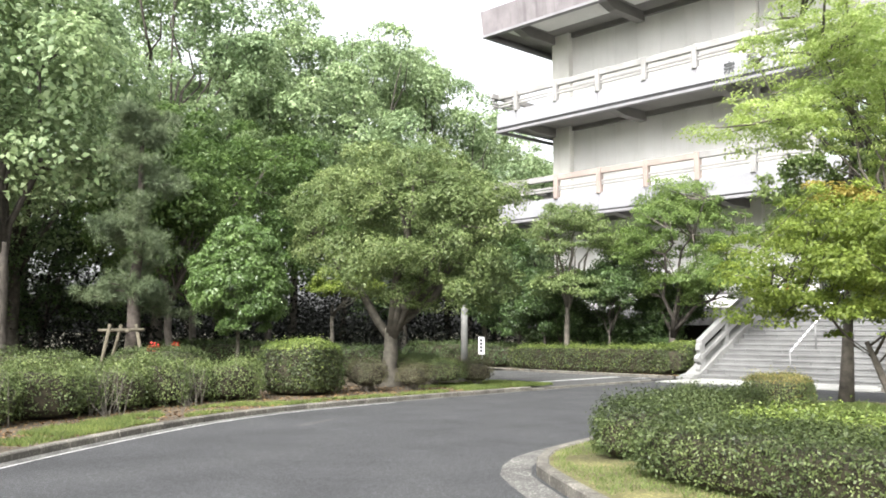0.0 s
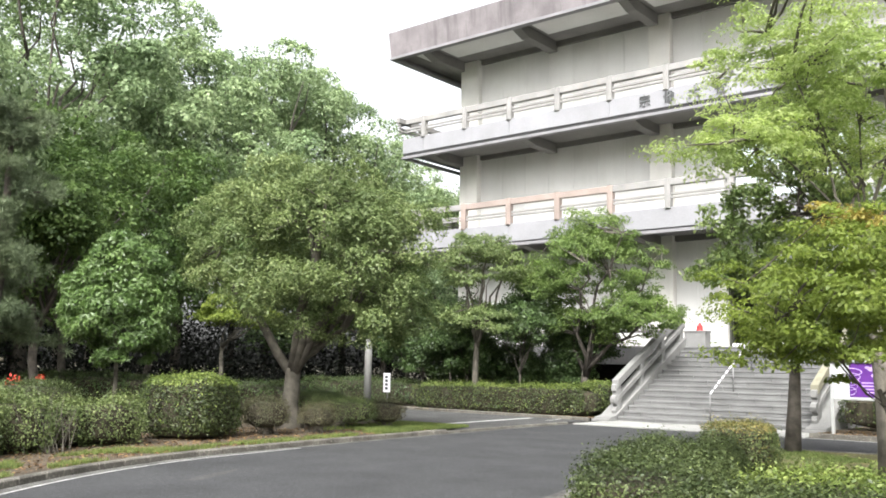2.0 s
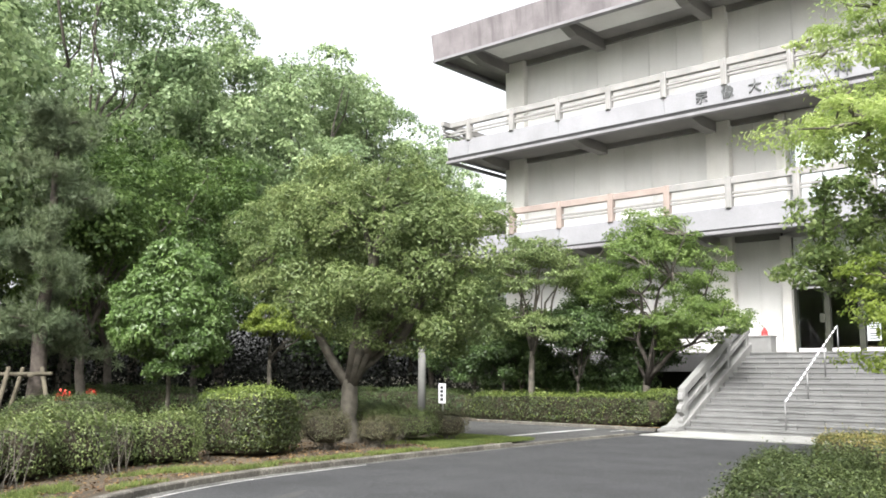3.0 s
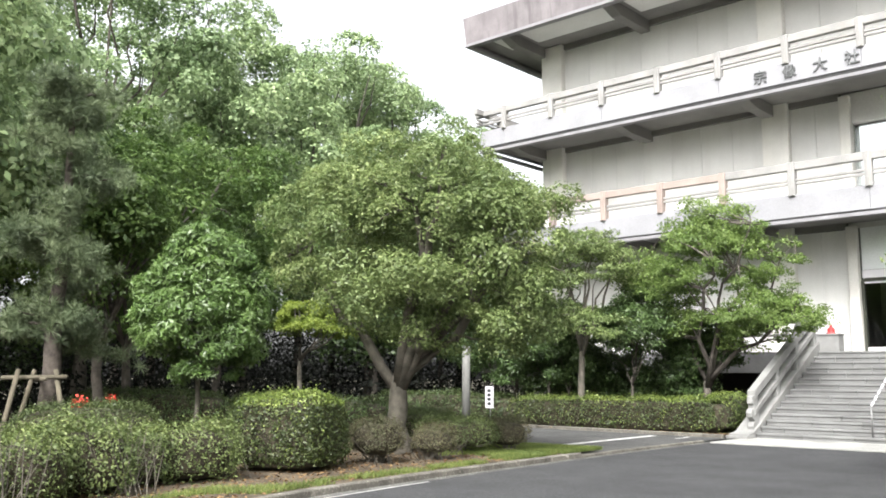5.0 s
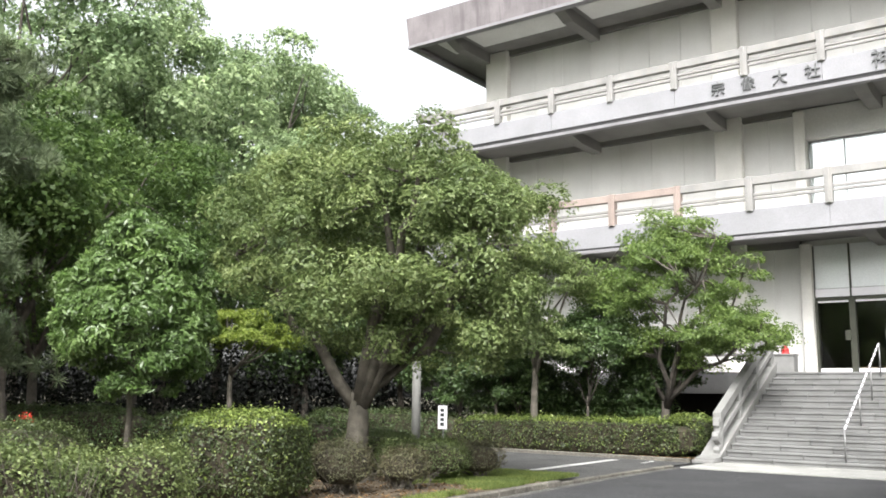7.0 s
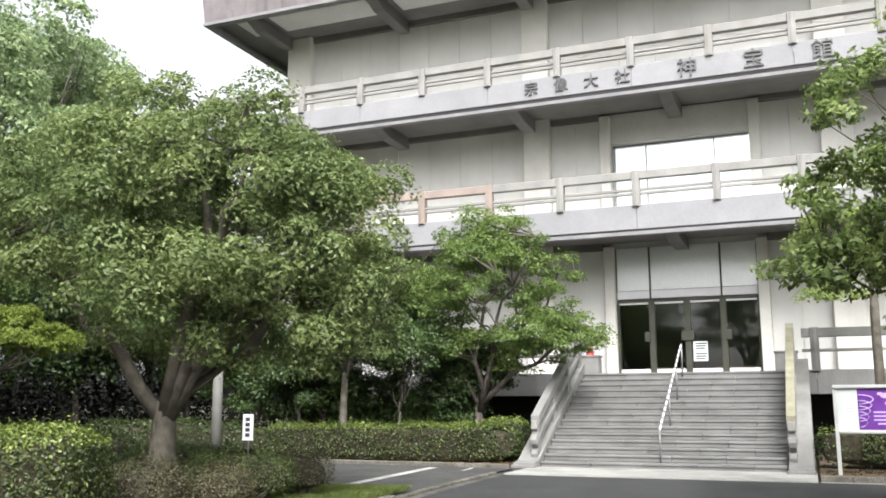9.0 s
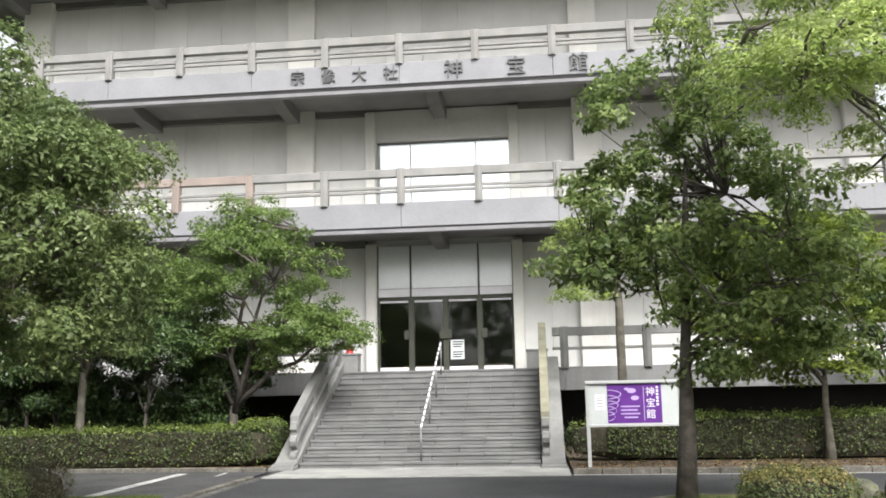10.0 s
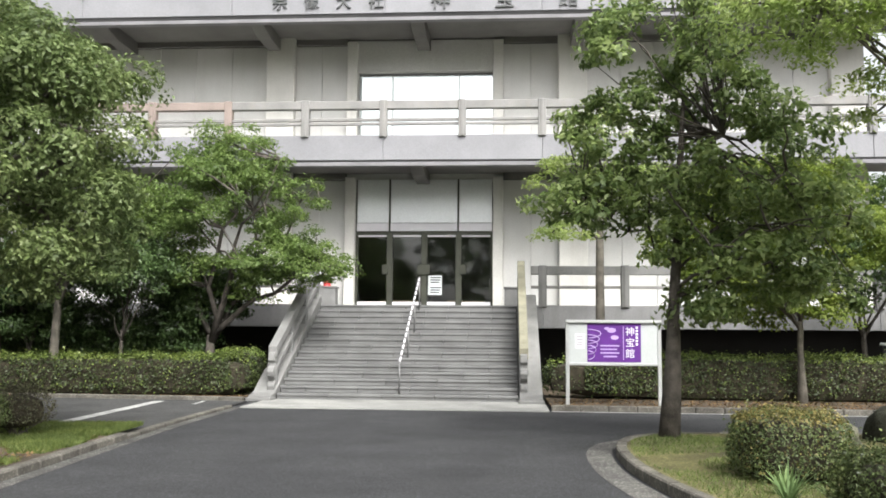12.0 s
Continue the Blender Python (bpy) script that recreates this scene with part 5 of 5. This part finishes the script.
hedge("island_hedge", 53, [(-3.3, 10.2, 0.115, 3.4, 1.1, 0.6, -22)], L_HEDGETOP, L_HEDGETOP, "bright green low hedge behind the island hedge", 0.045, 0.024, 1500, 0.06, 4, shoots=0.1)
hedge("island_shrub", 54, [(-6.95, 16.0, 0.115, 1.0, 1.1, 0.70, 5)], L_AZALEA, L_RUSSET, "square clipped shrub with russet tips on the mossy lawn", 0.038, 0.021, 2400, 0.06, 4.5, shoots=0.06, category="shrub")

# ---- boulders ----
def boulder(seed, x, y, sx, sy, sz, m, label):
    bm = bmesh.new()
    bmesh.ops.create_icosphere(bm, subdivisions=4, radius=1.0)
    for v in bm.verts:
        q = v.co.copy()
        k = 1 + 0.28 * noise.noise(q * 1.1 + Vector((seed, 0, 0))) + 0.12 * noise.noise(q * 2.7 + Vector((0, seed, 0))) + 0.03 * noise.noise(q * 8)
        v.co = Vector((q.x * sx * k, q.y * sy * k, max(-0.3, q.z) * sz * k))
    for f in bm.faces:
        f.smooth = True
    return tagged(part("boulder", bm, m, None, pose(x, y, 0.115, 0, 0, seed * 40)), label, "boulder", "island boulders")


boulder(1, -3.95, 20.0, 0.72, 0.5, 0.72, M_ROCK, "tall dark mossy boulder on the island lawn")
boulder(2, -3.9, 19.2, 0.56, 0.42, 0.5, M_ROCK_PALE, "broad mossy grey boulder leaning before a taller one")
boulder(3, -5.35, 19.6, 0.55, 0.4, 0.36, M_ROCK_PALE, "low pale grey boulder beside the clipped shrub")
boulder(4, -2.9, 19.0, 0.5, 0.4, 0.4, M_ROCK, "small dark boulder at the lawn's edge")

# ---- low growth ----
def blades(rng, pts, z, length, width, lean):
    n = len(pts)
    base = np.column_stack([pts, np.full(n, z)])
    d = rng.normal(0, lean, (n, 2))
    tip = base + np.column_stack([d, np.ones(n)]) * (length * rng.uniform(0.5, 1.2, (n, 1)))
    a = rng.uniform(0, math.pi, n)
    s = np.column_stack([np.cos(a), np.sin(a), np.zeros(n)]) * width * 0.5
    return np.stack([base - s, base + s, tip + s * 0.15, tip - s * 0.15], 1)


def beside(rng, line, n, d0, d1, y0, y1):
    """Random places between two distances to the left of a curve."""
    t = np.gradient(line, axis=0)
    nrm = unit(np.stack([-t[:, 1], t[:, 0]], 1))
    i = rng.choice(np.flatnonzero((line[:, 1] > y0) & (line[:, 1] < y1)), n)
    u = rng.uniform(0, 1, (n, 1))
    j = np.minimum(i + 1, len(line) - 1)
    return line[i] * (1 - u) + line[j] * u + nrm[i] * rng.uniform(d0, d1, (n, 1))


rng = np.random.default_rng(5)
pts = np.concatenate([beside(rng, LEFT_KERB, 17000, 0.15, 1.2, 5, 11.5), beside(rng, LEFT_KERB, 3500, 0.15, 0.5, 11, 16), beside(rng, LEFT_KERB, 11000, 0.15, 2.0, 16.5, 19.3)])
keep = np.array([noise.noise(Vector((float(p[0]) * 0.9, float(p[1]) * 0.9, 3))) for p in pts]) > -0.08
tip = beside(rng, LEFT_KERB, 42000, 0.1, 2.3, 17.4, 20.6)
pts, keep = np.concatenate([pts, tip]), np.concatenate([keep, np.array([noise.noise(Vector((float(p[0]) * 1.3, float(p[1]) * 1.3, 5))) for p in tip]) > -0.28])
tagged(part("verge_grass", quads("verge_grass", blades(rng, pts[keep], 0.09, 0.075, 0.012, 0.5)), L_GRASS), "patchy green grass along the kerb", "grass", kind="stuff")
pts = beside(rng, ISLAND_KERB, 26000, -2.4, -0.12, 6.5, 20.4)
keep = np.array([noise.noise(Vector((float(p[0]) * 0.7, float(p[1]) * 0.7, 9))) for p in pts]) > -0.25
tagged(part("lawn_grass", quads("lawn_grass", blades(rng, pts[keep], 0.115, 0.045, 0.01, 0.6)), L_MOSS), "short dry yellow-green lawn grass", "grass", kind="stuff")
pts = np.concatenate([beside(rng, LEFT_KERB, 5000, 0.15, 3.5, 4, 19.3), np.column_stack([rng.uniform(-9, 6, 3000), rng.uniform(26.0, 28.3, 3000)]), np.column_stack([rng.uniform(-24, -16.3, 1200), rng.uniform(27.4, 28, 1200)])])
litter = leaves(rng, np.column_stack([pts, np.full(len(pts), 0.105)]), np.tile([0, 0, 1.0], (len(pts), 1)), 0.07, 0.04, 0, 0.25)
tagged(part("leaf_litter", quads("leaf_litter", litter), M_DEADLEAF), "scattered brown fallen leaves on the earth", "leaf litter", kind="stuff")
for i, (x, y, n, ln) in enumerate(((-7.45, 14.3, 46, 0.42), (-7.1, 13.9, 40, 0.4), (-5.4, 14.3, 36, 0.45), (-7.3, 14.9, 26, 0.3), (-4.6, 10.2, 30, 0.3), (-2.8, 10.0, 30, 0.32), (-5.0, 15.5, 24, 0.4))):
    r2 = np.random.default_rng(60 + i)
    t = thing("strap_leaf_plant", (x, y, 0.115), "clump of arching pale green strap leaves", "plant", "strap-leaved plants")
    for _ in range(n):
        a, ln2 = r2.uniform(0, 2 * math.pi), ln * r2.uniform(0.6, 1.2)
        out = r2.uniform(0.25, 0.8)
        vs, w = [], 0.016
        sd = Vector((-math.sin(a), math.cos(a), 0)) * w
        for u in (0, 0.35, 0.7, 1.0):
            p = Vector((x + math.cos(a) * out * ln2 * u, y + math.sin(a) * out * ln2 * u, 0.115 + ln2 * (u - 0.45 * u * u * out * 1.4)))
            vs += [p - sd * (1 - 0.8 * u), p + sd * (1 - 0.8 * u)]
        part("leaf", mesh_data("leaf", vs, [(0, 1, 3, 2), (2, 3, 5, 4), (4, 5, 7, 6)]), L_BLADE, t)
# thin bare stems in the azaleas and brown shrubs
for i, (x, y, h) in enumerate(((-17.2, 15.0, 0.8), (-16.9, 16.2, 0.6), (-16.2, 9.6, 0.95), (-15.4, 7.5, 0.9), (-14.6, 5.4, 0.9), (-17.1, 11.6, 0.9))):
    r3 = np.random.default_rng(80 + i)
    v, f = [], []
    for _ in range(26):
        a = (x + r3.normal(0, 0.16), y + r3.normal(0, 0.16), 0.09)
        b = (a[0] + r3.normal(0, 0.25), a[1] + r3.normal(0, 0.25), 0.09 + h * r3.uniform(0.6, 1.05))
        tube_into(v, f, bend(r3, a, b, 3, 0.04), [0.009, 0.007, 0.005, 0.003], 4)
    tagged(part("bare_stems", mesh_data("bare_stems", v, f), M_BARK), "thin bare grey-brown shrub stems", "stems", kind="stuff")

# ---- pieces: step stones and kerb stones ----
STONES = {}


def stone(w):
    key = round(w, 2)
    if key not in STONES:
        me = bpy.data.meshes.new("step_stone")
        bm = prism([(0, 0), (0, -0.062), (0.028, -0.07), (0.028, -RISE + 0.004), (TREAD + 0.08, -RISE + 0.004), (TREAD + 0.08, 0)], 0.004, key - 0.004, 0.008)
        bm.to_mesh(me)
        bm.free()
        me.materials.append(M_STONE)
        STONES[key] = me
    return STONES[key]


for i in range(15):
    y = SY0 + i * TREAD
    cut = [0, 1.3, 2.6, 3.9, 5.2, SX1 - SX0] if i % 2 == 0 else [0, 0.65, 1.95, 3.25, 4.55, SX1 - SX0]
    for a, b in zip(cut, cut[1:]):
        part("step_stone", stone(b - a), M_STONE, stairs, Matrix.Translation((SX0 + a, y, (i + 1) * RISE)))

kerb_me = bpy.data.meshes.new("kerb_stone")
kb = box(-0.30, 0.30, -0.075, 0.075, -0.1, 0.13, 0.018)
kb.to_mesh(kerb_me)
kb.free()
kerb_me.materials.append(M_KERB)
mid_me = bpy.data.meshes.new("kerb_stone")
kb = box(-0.30, 0.30, -0.075, 0.075, -0.1, 0.102, 0.02)
kb.to_mesh(mid_me)
kb.free()
mid_me.materials.append(M_KERB)
low_me = bpy.data.meshes.new("kerb_stone")
kb = box(-0.30, 0.30, -0.075, 0.075, -0.1, 0.055, 0.014)
kb.to_mesh(low_me)
kb.free()
low_me.materials.append(M_KERB)
for line, label in ((LEFT_KERB, "weathered grey kerb stones along the earth bed"), (ISLAND_KERB, "rounded grey kerb stones round the island"), (RIGHT_KERB, "stained kerb stones before the museum bed"), (LOT_KERB, "low kerb stones behind the parking bay")):
    k = thing("kerb", (*line[0], 0), label, "kerb", kind="structure")
    for a, b in zip(line, line[1:]):
        low = line is LEFT_KERB and a[1] > 19.2
        c = (a + b) / 2
        part("kerb_stone", low_me if low else mid_me if line is LEFT_KERB else kerb_me, M_KERB, k, pose(c[0], c[1], 0, 0, 0, math.degrees(math.atan2(b[1] - a[1], b[0] - a[0]))))
